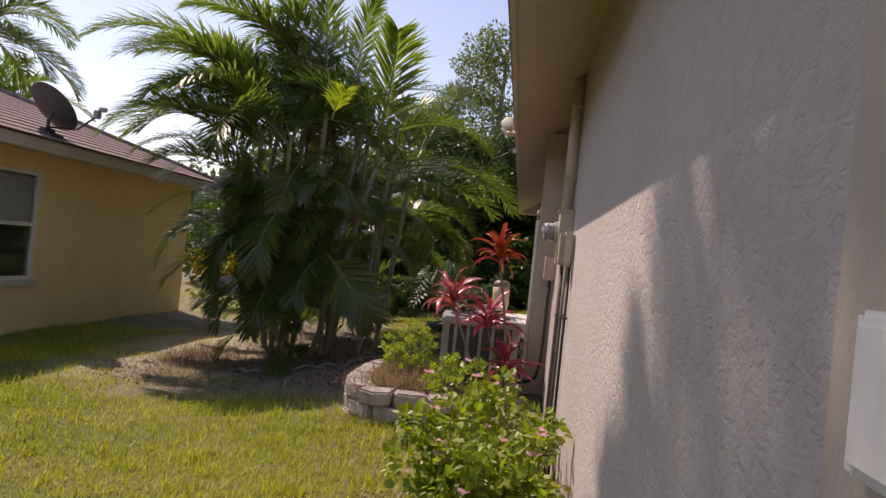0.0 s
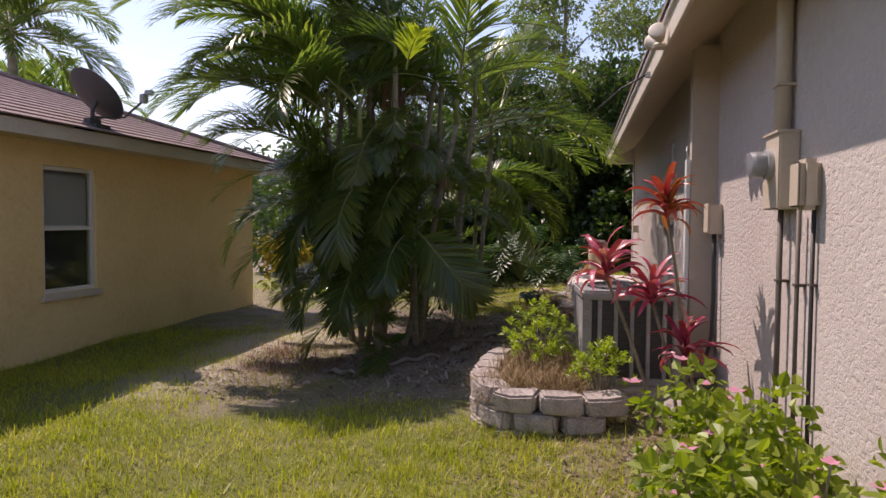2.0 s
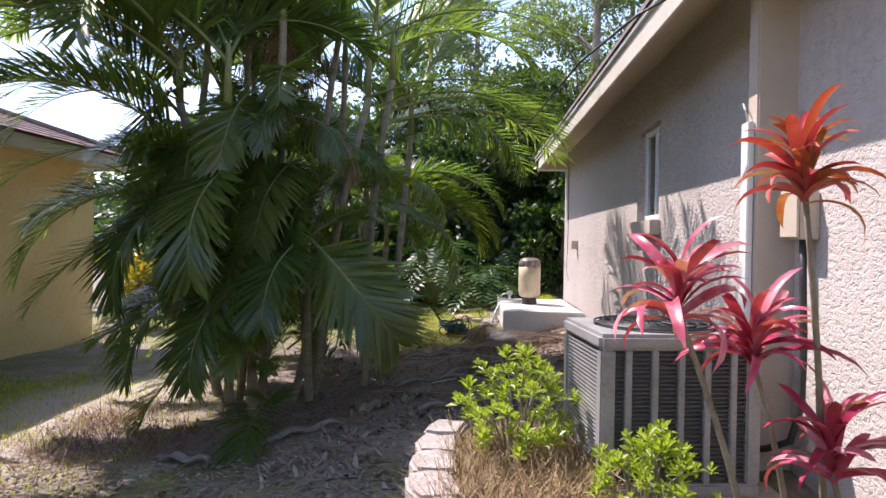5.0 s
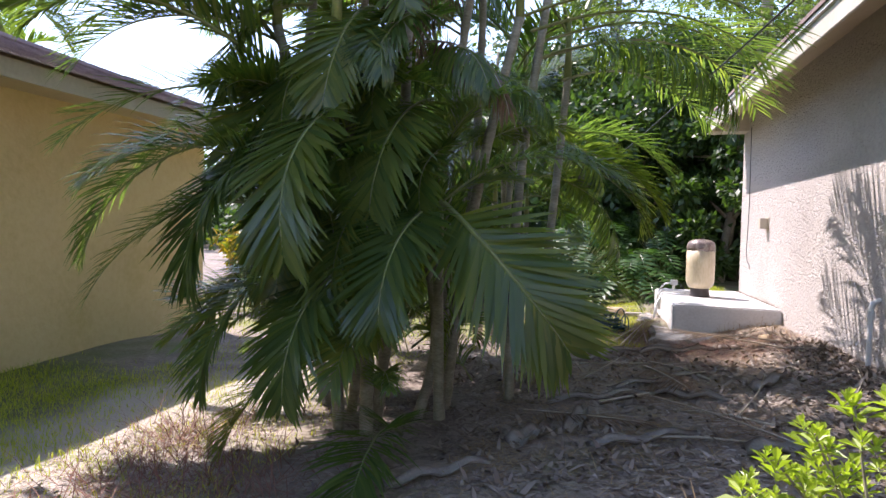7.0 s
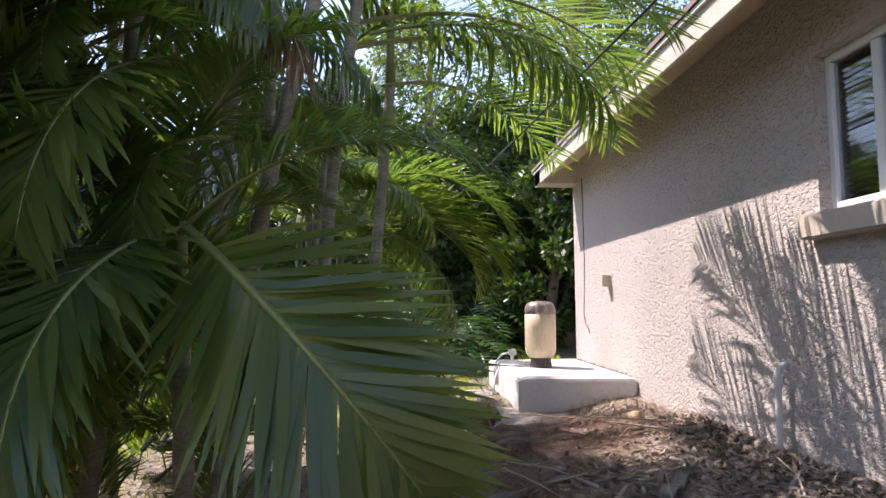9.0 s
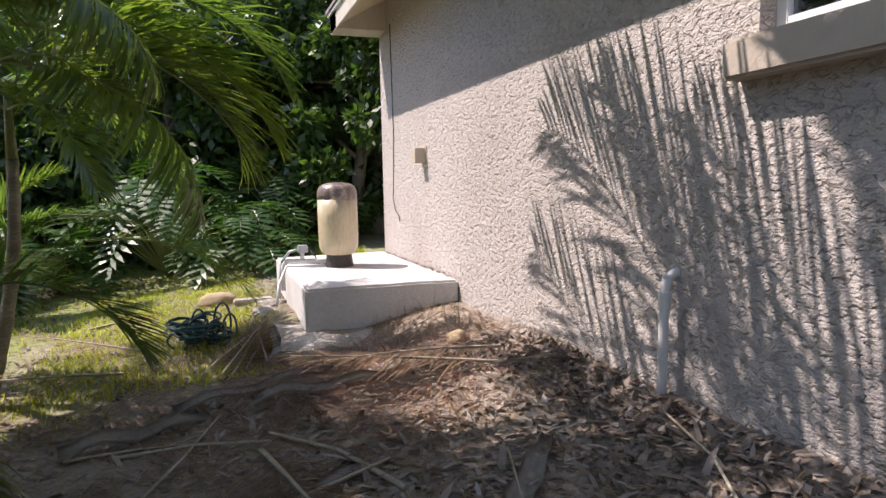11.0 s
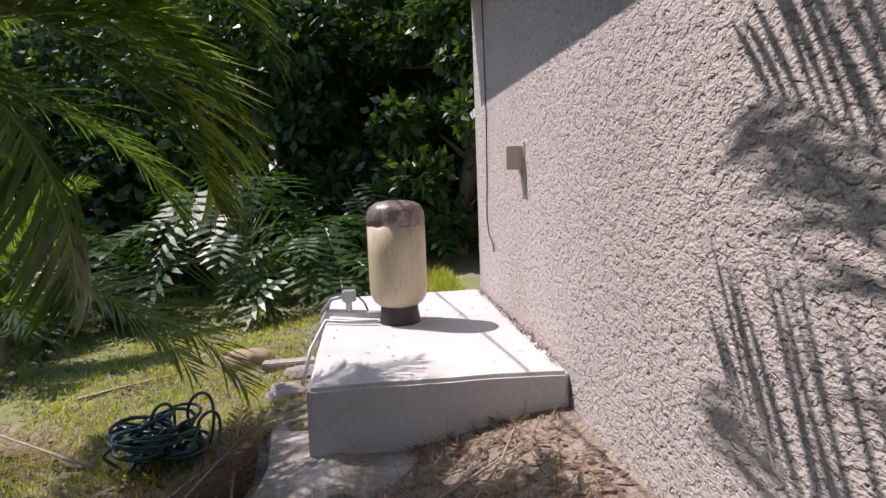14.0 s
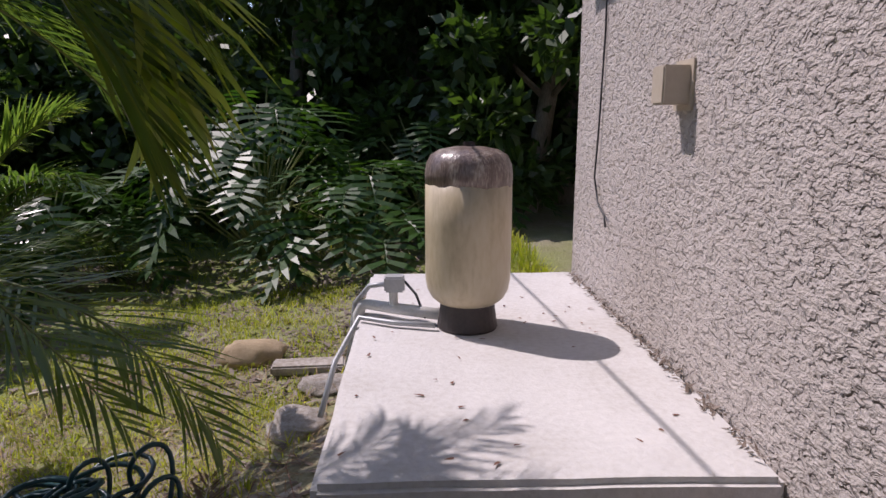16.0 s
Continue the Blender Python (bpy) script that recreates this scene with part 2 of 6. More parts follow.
def ground_mat():
    """Lawn soil, pale sand and brown litter, with edges broken by noise."""
    m = surface("ground_soil", [(0.13, 0.10, 0.078), (0.235, 0.19, 0.155), (0.36, 0.31, 0.265)], 3, 0.95, 0.9, 40, depth=0.025)
    nt = m.node_tree
    bs = nt.nodes["Principled BSDF"]
    soil = bs.inputs["Base Color"].links[0].from_socket
    tc = nt.nodes["Texture Coordinate"]
    sep = nt.nodes.new("ShaderNodeSeparateXYZ")
    nt.links.new(tc.outputs["Object"], sep.inputs[0])
    n = nt.nodes.new("ShaderNodeTexNoise")
    n.inputs["Scale"].default_value, n.inputs["Detail"].default_value = 1.1, 6
    nt.links.new(tc.outputs["Object"], n.inputs["Vector"])

    def blob(cx, cy, rx, ry, edge=0.6):
        mp = nt.nodes.new("ShaderNodeMapping")
        mp.inputs["Location"].default_value = (-cx / rx, -cy / ry, 0)
        mp.inputs["Scale"].default_value = (1 / rx, 1 / ry, 0)
        nt.links.new(tc.outputs["Object"], mp.inputs[0])
        ln = nt.nodes.new("ShaderNodeVectorMath")
        ln.operation = "LENGTH"
        nt.links.new(mp.outputs[0], ln.inputs[0])
        ma = nt.nodes.new("ShaderNodeMath")
        ma.operation, ma.inputs[1].default_value = "MULTIPLY_ADD", 1.3
        nt.links.new(n.outputs["Fac"], ma.inputs[0])
        nt.links.new(ln.outputs["Value"], ma.inputs[2])
        mr = nt.nodes.new("ShaderNodeMapRange")
        mr.inputs[1].default_value, mr.inputs[2].default_value = 1.65 + edge * 0.4, 1.65 - edge * 0.4
        nt.links.new(ma.outputs[0], mr.inputs[0])
        return mr.outputs[0]

    def over(fac, below, col):
        mx = nt.nodes.new("ShaderNodeMixRGB")
        nt.links.new(fac, mx.inputs[0])
        nt.links.new(below, mx.inputs[1])
        mx.inputs[2].default_value = (*col, 1)
        return mx.outputs[0]

    lawn = over(blob(-3.0, 1.5, 7.0, 6.6), soil, (0.13, 0.135, 0.032))
    lawn = over(blob(-7.5, 7.5, 2.5, 4.5), lawn, (0.13, 0.15, 0.04))
    lawn = over(blob(-4.5, 20.5, 5.5, 6.0), lawn, (0.20, 0.23, 0.06))
    sand = over(blob(-4.7, 9.9, 0.8, 2.1), lawn, (0.40, 0.35, 0.295))
    sand = over(blob(-0.1, 12.6, 0.5, 1.1), sand, (0.34, 0.285, 0.235))
    nt.links.new(sand, bs.inputs["Base Color"])
    return m


M["ground"] = ground_mat()


# ---- building helpers ----
def smooth(a, b, v):
    t = np.clip((v - a) / (b - a), 0.0, 1.0)
    return t * t * (3 - 2 * t)


def gz(x, y):
    """Height of the ground: a flat lawn that rises to the house."""
    rise = np.clip((np.asarray(x, float) + 3.0) / 3.15, 0, 1) ** 1.4 * (0.14 + 0.25 * smooth(3.0, 8.5, np.asarray(y, float)))
    dip = 0.14 * np.exp(-((np.asarray(x) + 0.85) ** 2 / 0.40 + (np.asarray(y) - 13.6) ** 2 / 0.25))
    wave = 0.02 * np.sin(np.asarray(x) * 1.9 + 0.7 * np.asarray(y)) + 0.015 * np.sin(np.asarray(y) * 2.7 - np.asarray(x))
    return 0.03 + rise - dip + wave * smooth(40, 20, np.abs(np.asarray(y)))


def obj_from(name, verts, faces, material, parent=None, label="", smooth_shade=False):
    me = bpy.data.meshes.new(name)
    me.from_pydata([tuple(v) for v in verts], [], [tuple(f) for f in faces])
    if smooth_shade:
        me.polygons.foreach_set("use_smooth", [True] * len(me.polygons))
    me.materials.append(material)
    me.update()
    ob = new(name, me)
    if parent:
        ob.parent = parent
    if label:
        tagged(ob, label)
    return ob


def part(name, bm, material, parent=None, label="", smooth_shade=False):
    me = bpy.data.meshes.new(name)
    if smooth_shade:
        for f in bm.faces:
            f.smooth = True
    bm.to_mesh(me)
    bm.free()
    me.materials.append(material)
    ob = new(name, me)
    if parent:
        ob.parent = parent
    if label:
        tagged(ob, label)
    return ob


def thing(name, at, label, category, group="", kind="", turn=0.0):
    e = new(name)
    e.empty_display_size = 0.1
    e.matrix_world = pose(*at, 0, 0, turn)
    return tagged(e, label, category, group, kind)


def box(bm, lo, hi, bevel=0.0, m=None):
    c = [(a + b) / 2 for a, b in zip(lo, hi)]
    s = [abs(b - a) for a, b in zip(lo, hi)]
    made = bmesh.ops.create_cube(bm, size=1.0, matrix=Matrix.LocRotScale(c, None, s))["verts"]
    if bevel:
        es = list({e for v in made for e in v.link_edges})
        made = list({v for f in bmesh.ops.bevel(bm, geom=es, offset=bevel, segments=2, affect="EDGES")["faces"] for v in f.verts} | {v for v in made if v.is_valid})
    if m:
        bmesh.ops.transform(bm, matrix=m, verts=[v for v in made if v.is_valid])
    return bm


def boxes(*specs, bevel=0.0):
    bm = bmesh.new()
    for lo, hi in specs:
        box(bm, lo, hi, bevel)
    return bm


def lathe(profile, n=28, bm=None, m=None, caps=True):
    """Turn a profile of (radius, z) round the z axis."""
    bm = bm or bmesh.new()
    rings = []
    for r, z in profile:
        rings.append([bm.verts.new((r * math.cos(2 * math.pi * i / n), r * math.sin(2 * math.pi * i / n), z)) for i in range(n)])
    for a, b in zip(rings, rings[1:]):
        for i in range(n):
            bm.faces.new((a[i], a[(i + 1) % n], b[(i + 1) % n], b[i]))
    if caps:
        bm.faces.new(rings[0][::-1])
        bm.faces.new(rings[-1])
    if m:
        bmesh.ops.transform(bm, matrix=m, verts=[v for r in rings for v in r])
    return bm


def tube(points, radius, n=8, bm=None, taper=None):
    """A pipe along points; taper: the radius at the end."""
    bm = bm or bmesh.new()
    pts = [Vector(p) for p in points]
    rings, k = [], len(pts)
    side = None
    for i, p in enumerate(pts):
        d = (pts[min(i + 1, k - 1)] - pts[max(i - 1, 0)]).normalized()
        ref = Vector((0, 0, 1)) if abs(d.z) < 0.9 else Vector((1, 0, 0))
        u = d.cross(ref).normalized() if side is None else (side - d * side.dot(d)).normalized()
        side = u
        v = d.cross(u)
        r = radius if taper is None else radius + (taper - radius) * i / (k - 1)
        rings.append([bm.verts.new(p + (u * math.cos(2 * math.pi * j / n) + v * math.sin(2 * math.pi * j / n)) * r) for j in range(n)])
    for a, b in zip(rings, rings[1:]):
        for j in range(n):
            bm.faces.new((a[j], b[j], b[(j + 1) % n], a[(j + 1) % n]))
    bm.faces.new(rings[0])
    bm.faces.new(rings[-1][::-1])
    bmesh.ops.recalc_face_normals(bm, faces=bm.faces[:])
    return bm


def rumple(bm, amount, freq, seed=0.0, lift=0.0):
    for v in bm.verts:
        v.co += Vector(noise.noise_vector(v.co * freq + Vector((seed, seed * 1.7, 0)))) * amount
    return bm


# ---- ground: one sheet to the horizon, fine where the walk goes ----
def build_ground():
    xs = sorted(set([-400, -150, -60, -30, -20, -14] + [round(-10 + 0.16 * i, 3) for i in range(int(13 / 0.16))] + [4, 8, 14, 30, 60, 150, 400]))
    ys = sorted(set([-400, -150, -60, -30, -15, -8, -4] + [round(-2 + 0.16 * i, 3) for i in range(int(25 / 0.16))] + [24, 27, 32, 40, 60, 100, 200, 400]))
    vs, fs = [], []
    for y in ys:
        for x in xs:
            n = noise.noise(Vector((x * 2.3, y * 2.3, 0))) * 0.018 if -10 < x < 3 and -2 < y < 23 else 0
            vs.append((x, y, float(gz(x, y)) + n))
    w = len(xs)
    for j in range(len(ys) - 1):
        for i in range(w - 1):
            fs.append((j * w + i, j * w + i + 1, (j + 1) * w + i + 1, (j + 1) * w + i))
    g = obj_from("ground", vs, fs, M["ground"], smooth_shade=True)
    tagged(g, "sandy garden ground with lawn and brown leaf litter", "ground", kind="structure")


build_ground()

# ---- the house whose side wall is passed ----
WX, WY0, WY1 = 0.29, -5.0, 16.2          # wall face, near and far ends
WIN = (10.19, 10.96, 1.81, 2.69)         # window opening: y0, y1, z0, z1


def build_house():
    h = thing("house", (WX, 8, 0.3), "single-storey house with beige knock-down stucco walls and cream eaves", "house")

    def P(name, bm, mt, label="", **k):
        ob = part(name, bm, mt, None, label, **k)
        ob.parent = h
        ob.matrix_parent_inverse = h.matrix_world.inverted()
        return ob

    y0, y1, z0, z1 = WIN
    t = 0.2
    bm = boxes(((WX, WY0, -0.3), (WX + t, y0, 3.45)), ((WX, y1, -0.3), (WX + t, WY1, 3.45)),
               ((WX, y0, -0.3), (WX + t, y1, z0)), ((WX, y0, z1), (WX + t, y1, 3.45)))
    P("wall", bm, M["stucco"], "beige knock-down stucco side wall")
    P("rear_wall", boxes(((WX + t, WY1 - t, -0.3), (9.0, WY1, 3.45))), M["stucco"])
    P("front_wall", boxes(((WX + t, WY0, -0.3), (9.0, WY0 + t, 3.45))), M["stucco"])
    P("room_wall", boxes(((3.2, WY0 + t, -0.3), (3.4, WY1 - t, 3.45))), M["smooth_stucco"])
    P("ceiling", boxes(((WX + t, WY0 + t, 3.0), (3.2, WY1 - t, 3.1))), M["white_paint"])
    fx, fz, sz = -0.23, 2.90, 3.21                  # fascia face, its foot, soffit at the wall
    slope = (sz - fz) / (WX - fx)
    # sloping soffit and roof deck
    bm = bmesh.new()
    a = [bm.verts.new(c) for c in ((fx + 0.02, WY0 - 0.4, fz + 0.03), (WX, WY0 - 0.4, sz), (WX, WY1, sz), (fx + 0.02, WY1, fz + 0.03))]
    bm.faces.new(a)
    b = [bm.verts.new((v.co.x, v.co.y, v.co.z + 0.03)) for v in a]
    bm.faces.new(b[::-1])
    for i in range(4):
        bm.faces.new((a[i], b[i], b[(i + 1) % 4], a[(i + 1) % 4]))
    bmesh.ops.recalc_face_normals(bm, faces=bm.faces[:])
    P("soffit", bm, M["soffit"], "tan painted sloping soffit")
    P("fascia", boxes(((fx, WY0 - 0.4, fz), (fx + 0.025, WY1 + 0.03, fz + 0.19)), bevel=0.004), M["trim"], "cream painted fascia board")
    P("drip_edge", boxes(((fx - 0.025, WY0 - 0.4, fz + 0.17), (fx + 0.02, WY1 + 0.04, fz + 0.20))), M["white_paint"])
    bm = bmesh.new()
    tri = [(fx, fz), (WX, fz), (WX, sz + 0.2), (fx, fz + 0.18)]
    lo = [bm.verts.new((x, WY1 - 0.30, z)) for x, z in tri]
    hi = [bm.verts.new((x, WY1 + 0.03, z)) for x, z in tri]
    bm.faces.new(lo[::-1])
    bm.faces.new(hi)
    for i in range(4):
        bm.faces.new((lo[i], lo[(i + 1) % 4], hi[(i + 1) % 4], hi[i]))
    bmesh.ops.recalc_face_normals(bm, faces=bm.faces[:])
    P("eave_return", bm, M["trim"], "cream boxed end of the eave")
    # shingled roof: deck and courses
    q = [(fx - 0.04, fz + 0.205), (5.0, fz + 0.205 + 5.23 * slope), (5.0, fz + 0.24 + 5.23 * slope), (fx - 0.04, fz + 0.24)]
    bm = bmesh.new()
    lo = [bm.verts.new((x, WY0 - 0.45, z)) for x, z in q]
    hi = [bm.verts.new((x, WY1 + 0.06, z)) for x, z in q]
    bm.faces.new(lo[::-1])
    bm.faces.new(hi)
    for k in range(4):
        bm.faces.new((lo[k], lo[(k + 1) % 4], hi[(k + 1) % 4], hi[k]))
    bmesh.ops.recalc_face_normals(bm, faces=bm.faces[:])
    P("roof", bm, M["shingle"], "grey-brown shingled roof")
    # fin-like pilaster beside the condenser
    P("pilaster", boxes(((0.09, 7.72, 0.1), (WX + 0.01, 7.84, 3.12)), bevel=0.008), M["smooth_stucco"], "narrow stucco fin on the wall")
    P("corner_band", boxes(((WX - 0.035, 0.6, 0.05), (WX + 0.01, 1.63, 3.2)), bevel=0.006), M["smooth_stucco"], "smooth raised stucco band")
    # window
    w = P("window", boxes(((WX + 0.07, y0, z0), (WX + 0.12, y0 + 0.05, z1)), ((WX + 0.07, y1 - 0.05, z0), (WX + 0.12, y1, z1)),
                          ((WX + 0.07, y0 + 0.05, z1 - 0.05), (WX + 0.12, y1 - 0.05, z1)), ((WX + 0.07, y0 + 0.05, z0), (WX + 0.12, y1 - 0.05, z0 + 0.05)),
                          ((WX + 0.075, (y0 + y1) / 2 - 0.03, z0 + 0.05), (WX + 0.118, (y0 + y1) / 2 + 0.03, z1 - 0.05)), bevel=0.004), M["alu"], "white aluminium sliding window frame")
    for ya, yb in ((y0 + 0.05, (y0 + y1) / 2 - 0.03), ((y0 + y1) / 2 + 0.03, y1 - 0.05)):
        p = part("pane", boxes(((WX + 0.094, ya, z0 + 0.05), (WX + 0.099, yb, z1 - 0.05))), M["glass"], None)
        p.parent = w
        p.visible_shadow = False
    n = 24
    for i in range(n):
        zb = z0 + 0.07 + (z1 - z0 - 0.13) * i / (n - 1)
        s = part("blind_slat", box(bmesh.new(), (-0.012, y0 + 0.04, -0.001), (0.012, y1 - 0.04, 0.001), 0, pose(WX + 0.15, 0, zb, 0, 38, 0)), M["dark"], None)
        s.parent = w
    s = part("window_sill", boxes(((WX - 0.09, y0 - 0.06, z0 - 0.15), (WX + 0.068, y1 + 0.08, z0 - 0.015)), bevel=0.012), M["smooth_stucco"], None, "projecting beige masonry sill")
    s.parent = w
    return h


build_house()


# ---- the yellow house next door ----
NX, NY1 = -7.0, 13.70


def build_neighbour():
    h = thing("neighbour_house", (NX - 3, 5, 0.1), "yellow stucco bungalow with a brown shingled roof", "house")

    def P(name, bm, mt, label=""):
        ob = part(name, bm, mt, None, label)
        ob.parent = h
        ob.matrix_parent_inverse = h.matrix_world.inverted()
        return ob

    y0, y1, z0, z1 = 8.66, 9.52, 0.78, 2.32
    t = 0.2
    P("wall", boxes(((NX - t, -8, -0.3), (NX, y0, 2.9)), ((NX - t, y1, -0.3), (NX, NY1, 2.9)), ((NX - t, y0, -0.3), (NX, y1, z0)), ((NX - t, y0, z1), (NX, y1, 2.9)),
                    ) , M["yellow_wall"], "ochre yellow painted wall")
    P("rear_wall", boxes(((-15, NY1 - t, -0.3), (NX - t, NY1, 2.9))), M["yellow_wall"])
    P("front_wall", boxes(((-15, -8, -0.3), (NX - t, -8 + t, 2.9))), M["yellow_wall"])
    P("room_wall", boxes(((NX - 1.4, -8 + t, -0.3), (NX - 1.3, NY1 - t, 2.9))), M["white_paint"])
    fx, fz = -6.52, 2.57
    P("fascia", boxes(((fx - 0.03, -8.5, fz), (fx, NY1 + 0.35, fz + 0.16))), M["trim"])
    P("rear_fascia", boxes(((-15, NY1 + 0.32, fz), (fx - 0.03, NY1 + 0.35, fz + 0.16))), M["trim"])
    P("soffit", boxes(((NX, -8.5, fz + 0.02), (fx - 0.03, NY1 + 0.32, fz + 0.05)), ((-15, NY1, fz + 0.02), (NX, NY1 + 0.32, fz + 0.05))), M["soffit"])
    bm = bmesh.new()
    n, run, slope = 16, 3.6, 0.36
    for i in range(n):                                   # hipped courses
        d0, d1 = run * i / n, run * (i + 1) / n
        za, zb = fz + 0.19 + d0 * slope, fz + 0.175 + d1 * slope
        xa, xb, ya, yb = fx + 0.05 - d0, fx + 0.05 - d1, NY1 + 0.40 - d0, NY1 + 0.40 - d1
        for q in (((xa, -8.5, za), (xa, ya, za), (xb, yb, zb), (xb, -8.5, zb)), ((xa, ya, za), (-15, ya, za), (-15, yb, zb), (xb, yb, zb)),
                  ((xa, -8.5, za - 0.015), (xa, ya, za - 0.015), (xa, ya, za), (xa, -8.5, za)), ((xa, ya, za - 0.015), (-15, ya, za - 0.015), (-15, ya, za), (xa, ya, za))):
            bm.faces.new([bm.verts.new(c) for c in q])
    bmesh.ops.remove_doubles(bm, verts=bm.verts[:], dist=0.0005)
    P("roof", bm, M["shingle"], "brown shingled hip roof")
    P("hip_cap", tube([(fx + 0.05, NY1 + 0.4, fz + 0.2), (fx + 0.05 - run, NY1 + 0.4 - run, fz + 0.2 + run * slope)], 0.05, 6), M["shingle"])
    w = P("window", boxes(((NX - 0.09, y0, z0), (NX - 0.03, y0 + 0.05, z1)), ((NX - 0.09, y1 - 0.05, z0), (NX - 0.03, y1, z1)), ((NX - 0.09, y0 + 0.05, z1 - 0.05), (NX - 0.03, y1 - 0.05, z1)),
                          ((NX - 0.09, y0 + 0.05, z0), (NX - 0.03, y1 - 0.05, z0 + 0.05)), ((NX - 0.085, y0 + 0.05, 1.54), (NX - 0.035, y1 - 0.05, 1.59)), bevel=0.004), M["white_paint"], "white single-hung window")
    for za, zb in ((z0 + 0.05, 1.55), (1.6, z1 - 0.05)):
        p = part("pane", boxes(((NX - 0.064, y0 + 0.05, za), (NX - 0.060, y1 - 0.05, zb))), M["glass"], None)
        p.parent, p.visible_shadow = w, False
    s = part("blind", boxes(*[((NX - 0.12, y0 + 0.04, 1.55 + 0.03 * i), (NX - 0.115, y1 - 0.04, 1.576 + 0.03 * i)) for i in range(23)]), M["white_paint"], None, "lowered white blind")
    s.parent = w
    s = part("screen", boxes(((NX - 0.135, y0 + 0.03, z0 + 0.03), (NX - 0.13, y1 - 0.03, 1.58))), M["dark"], None, "dark insect screen")
    s.parent = w
    s = part("window_sill", boxes(((NX - 0.03, y0 - 0.06, z0 - 0.09), (NX + 0.05, y1 + 0.06, z0 - 0.005)), bevel=0.01), M["trim"], None)
    s.parent = w


build_neighbour()


# ---- satellite dish on the neighbour's roof ----
def build_dish():
    base = (-6.80, 9.25, 2.84)
    d = thing("satellite_dish", base, "dark grey satellite dish on a short roof mast", "satellite dish")
    part("foot", boxes(((-0.16, -0.13, -0.03), (0.16, 0.13, 0.02)), ((-0.05, -0.1, 0.02), (0.05, 0.1, 0.1)), bevel=0.008), M["dish_grey"], d)
    part("mast", tube([(0, 0, 0.0), (0, 0, 0.22), (0.05, 0.02, 0.32)], 0.025, 10), M["dish_grey"], d, smooth_shade=True)
    bm = lathe([(0.001, 0.0), (0.12, 0.008), (0.24, 0.034), (0.335, 0.075), (0.345, 0.078), (0.335, 0.088), (0.24, 0.046), (0.12, 0.02), (0.001, 0.012)], 36, caps=False)
    aim = Matrix.Translation((0.02, -0.02, 0.36)) @ Vector((0.23, 0.73, 0.68)).to_track_quat("Z", "X").to_matrix().to_4x4() @ Matrix.Diagonal((1.1, 1.1, 1, 1))
    bmesh.ops.transform(bm, matrix=aim, verts=bm.verts[:])
    part("reflector", bm, M["dish_grey"], d, smooth_shade=True)
    part("arm", tube([(0.02, 0.02, 0.12), (0.22, 0.3, 0.16), (0.40, 0.45, 0.40)], 0.016, 8), M["dish_grey"], d)
    part("receiver", boxes(((0.36, 0.40, 0.36), (0.44, 0.50, 0.48)), ((0.42, 0.42, 0.46), (0.54, 0.48, 0.53)), bevel=0.012), M["grey_metal"], d)


build_dish()


# ---- things on the house wall ----
def build_meter():
    d = thing("electric_meter", (WX, 5.85, 1.76), "beige electric meter socket with a round glass meter", "electric meter")
    part("box", boxes(((-0.10, -0.13, 0.0), (0.0, 0.12, 0.40)), bevel=0.008), M["beige_metal"], d)
    part("cover", boxes(((-0.112, -0.14, 0.39), (0.0, 0.13, 0.405)), bevel=0.003), M["beige_metal"], d)
    part("lower_box", boxes(((-0.09, 0.122, 0.0), (0.0, 0.20, 0.17)), bevel=0.008), M["beige_metal"], d)
    m = Matrix.Translation((-0.10, 0.02, 0.24)) @ Matrix.Diagonal((0.9, 0.9, 0.9, 1)) @ Matrix.Rotation(radians(-90), 4, "Y")
    part("ring", lathe([(0.088, 0), (0.09, 0.03), (0.08, 0.034)], 28, m=m), M["grey_metal"], d, smooth_shade=False)
    part("meter_glass", lathe([(0.078, 0.034), (0.076, 0.10), (0.066, 0.13), (0.03, 0.14)], 28, m=m), M["meter_glass"], d, smooth_shade=True)
    part("dial", lathe([(0.069, 0.036), (0.068, 0.09), (0.058, 0.11), (0.02, 0.115)], 24, m=m), M["grey_metal"], d, "grey meter body with a dial")


def build_conduits():
    # pipes below the boxes get dark colours in place of shade
    for name, y, x, r, z0, z1, mt, label in (("service_mast", 5.86, WX - 0.05, 0.042, 2.15, 3.2, "beige_metal", "thick painted conduit rising to the soffit"),
                                             ("ground_wire", 6.05, WX - 0.012, 0.007, 2.15, 3.2, "dark", "thin dark cable on the wall"),
                                             ("meter_conduit", 5.86, WX - 0.045, 0.015, 0.25, 1.76, "shaded_pipe", "conduit below the meter, shade put into its dark colour"),
                                             ("meter_conduit", 5.60, WX - 0.035, 0.011, 0.25, 1.76, "shaded_pipe", "conduit below the meter, shade put into its brown colour"),
                                             ("cable_drop", 5.44, WX - 0.02, 0.010, 0.25, 1.78, "dark", "dark cable below the utility box")):
        d = thing(name, (x, y, z0), label, "conduit")
        part("pipe", tube([(0, 0, 0), (0, 0, (z1 - z0) / 2), (0, 0, z1 - z0)], r, 12), M[mt], d, smooth_shade=True)
        for z in (0.25, 0.75):
            part("strap", boxes(((-r - 0.003, -r - 0.012, z * (z1 - z0) - 0.007), (WX - x + 0.002, r + 0.012, z * (z1 - z0) + 0.007))), M["shaded_pipe" if r < 0.03 else "beige_metal"], d)


def build_utility_box():
    d = thing("cable_box", (WX, 5.47, 1.75), "beige plastic cable box with rounded corners", "utility box")
    part("box", boxes(((-0.09, -0.075, 0.0), (0.0, 0.075, 0.24)), bevel=0.022), M["beige_metal"], d, smooth_shade=False)
    part("lid", boxes(((-0.102, -0.066, 0.015), (-0.088, 0.066, 0.225)), bevel=0.007), M["beige_metal"], d)


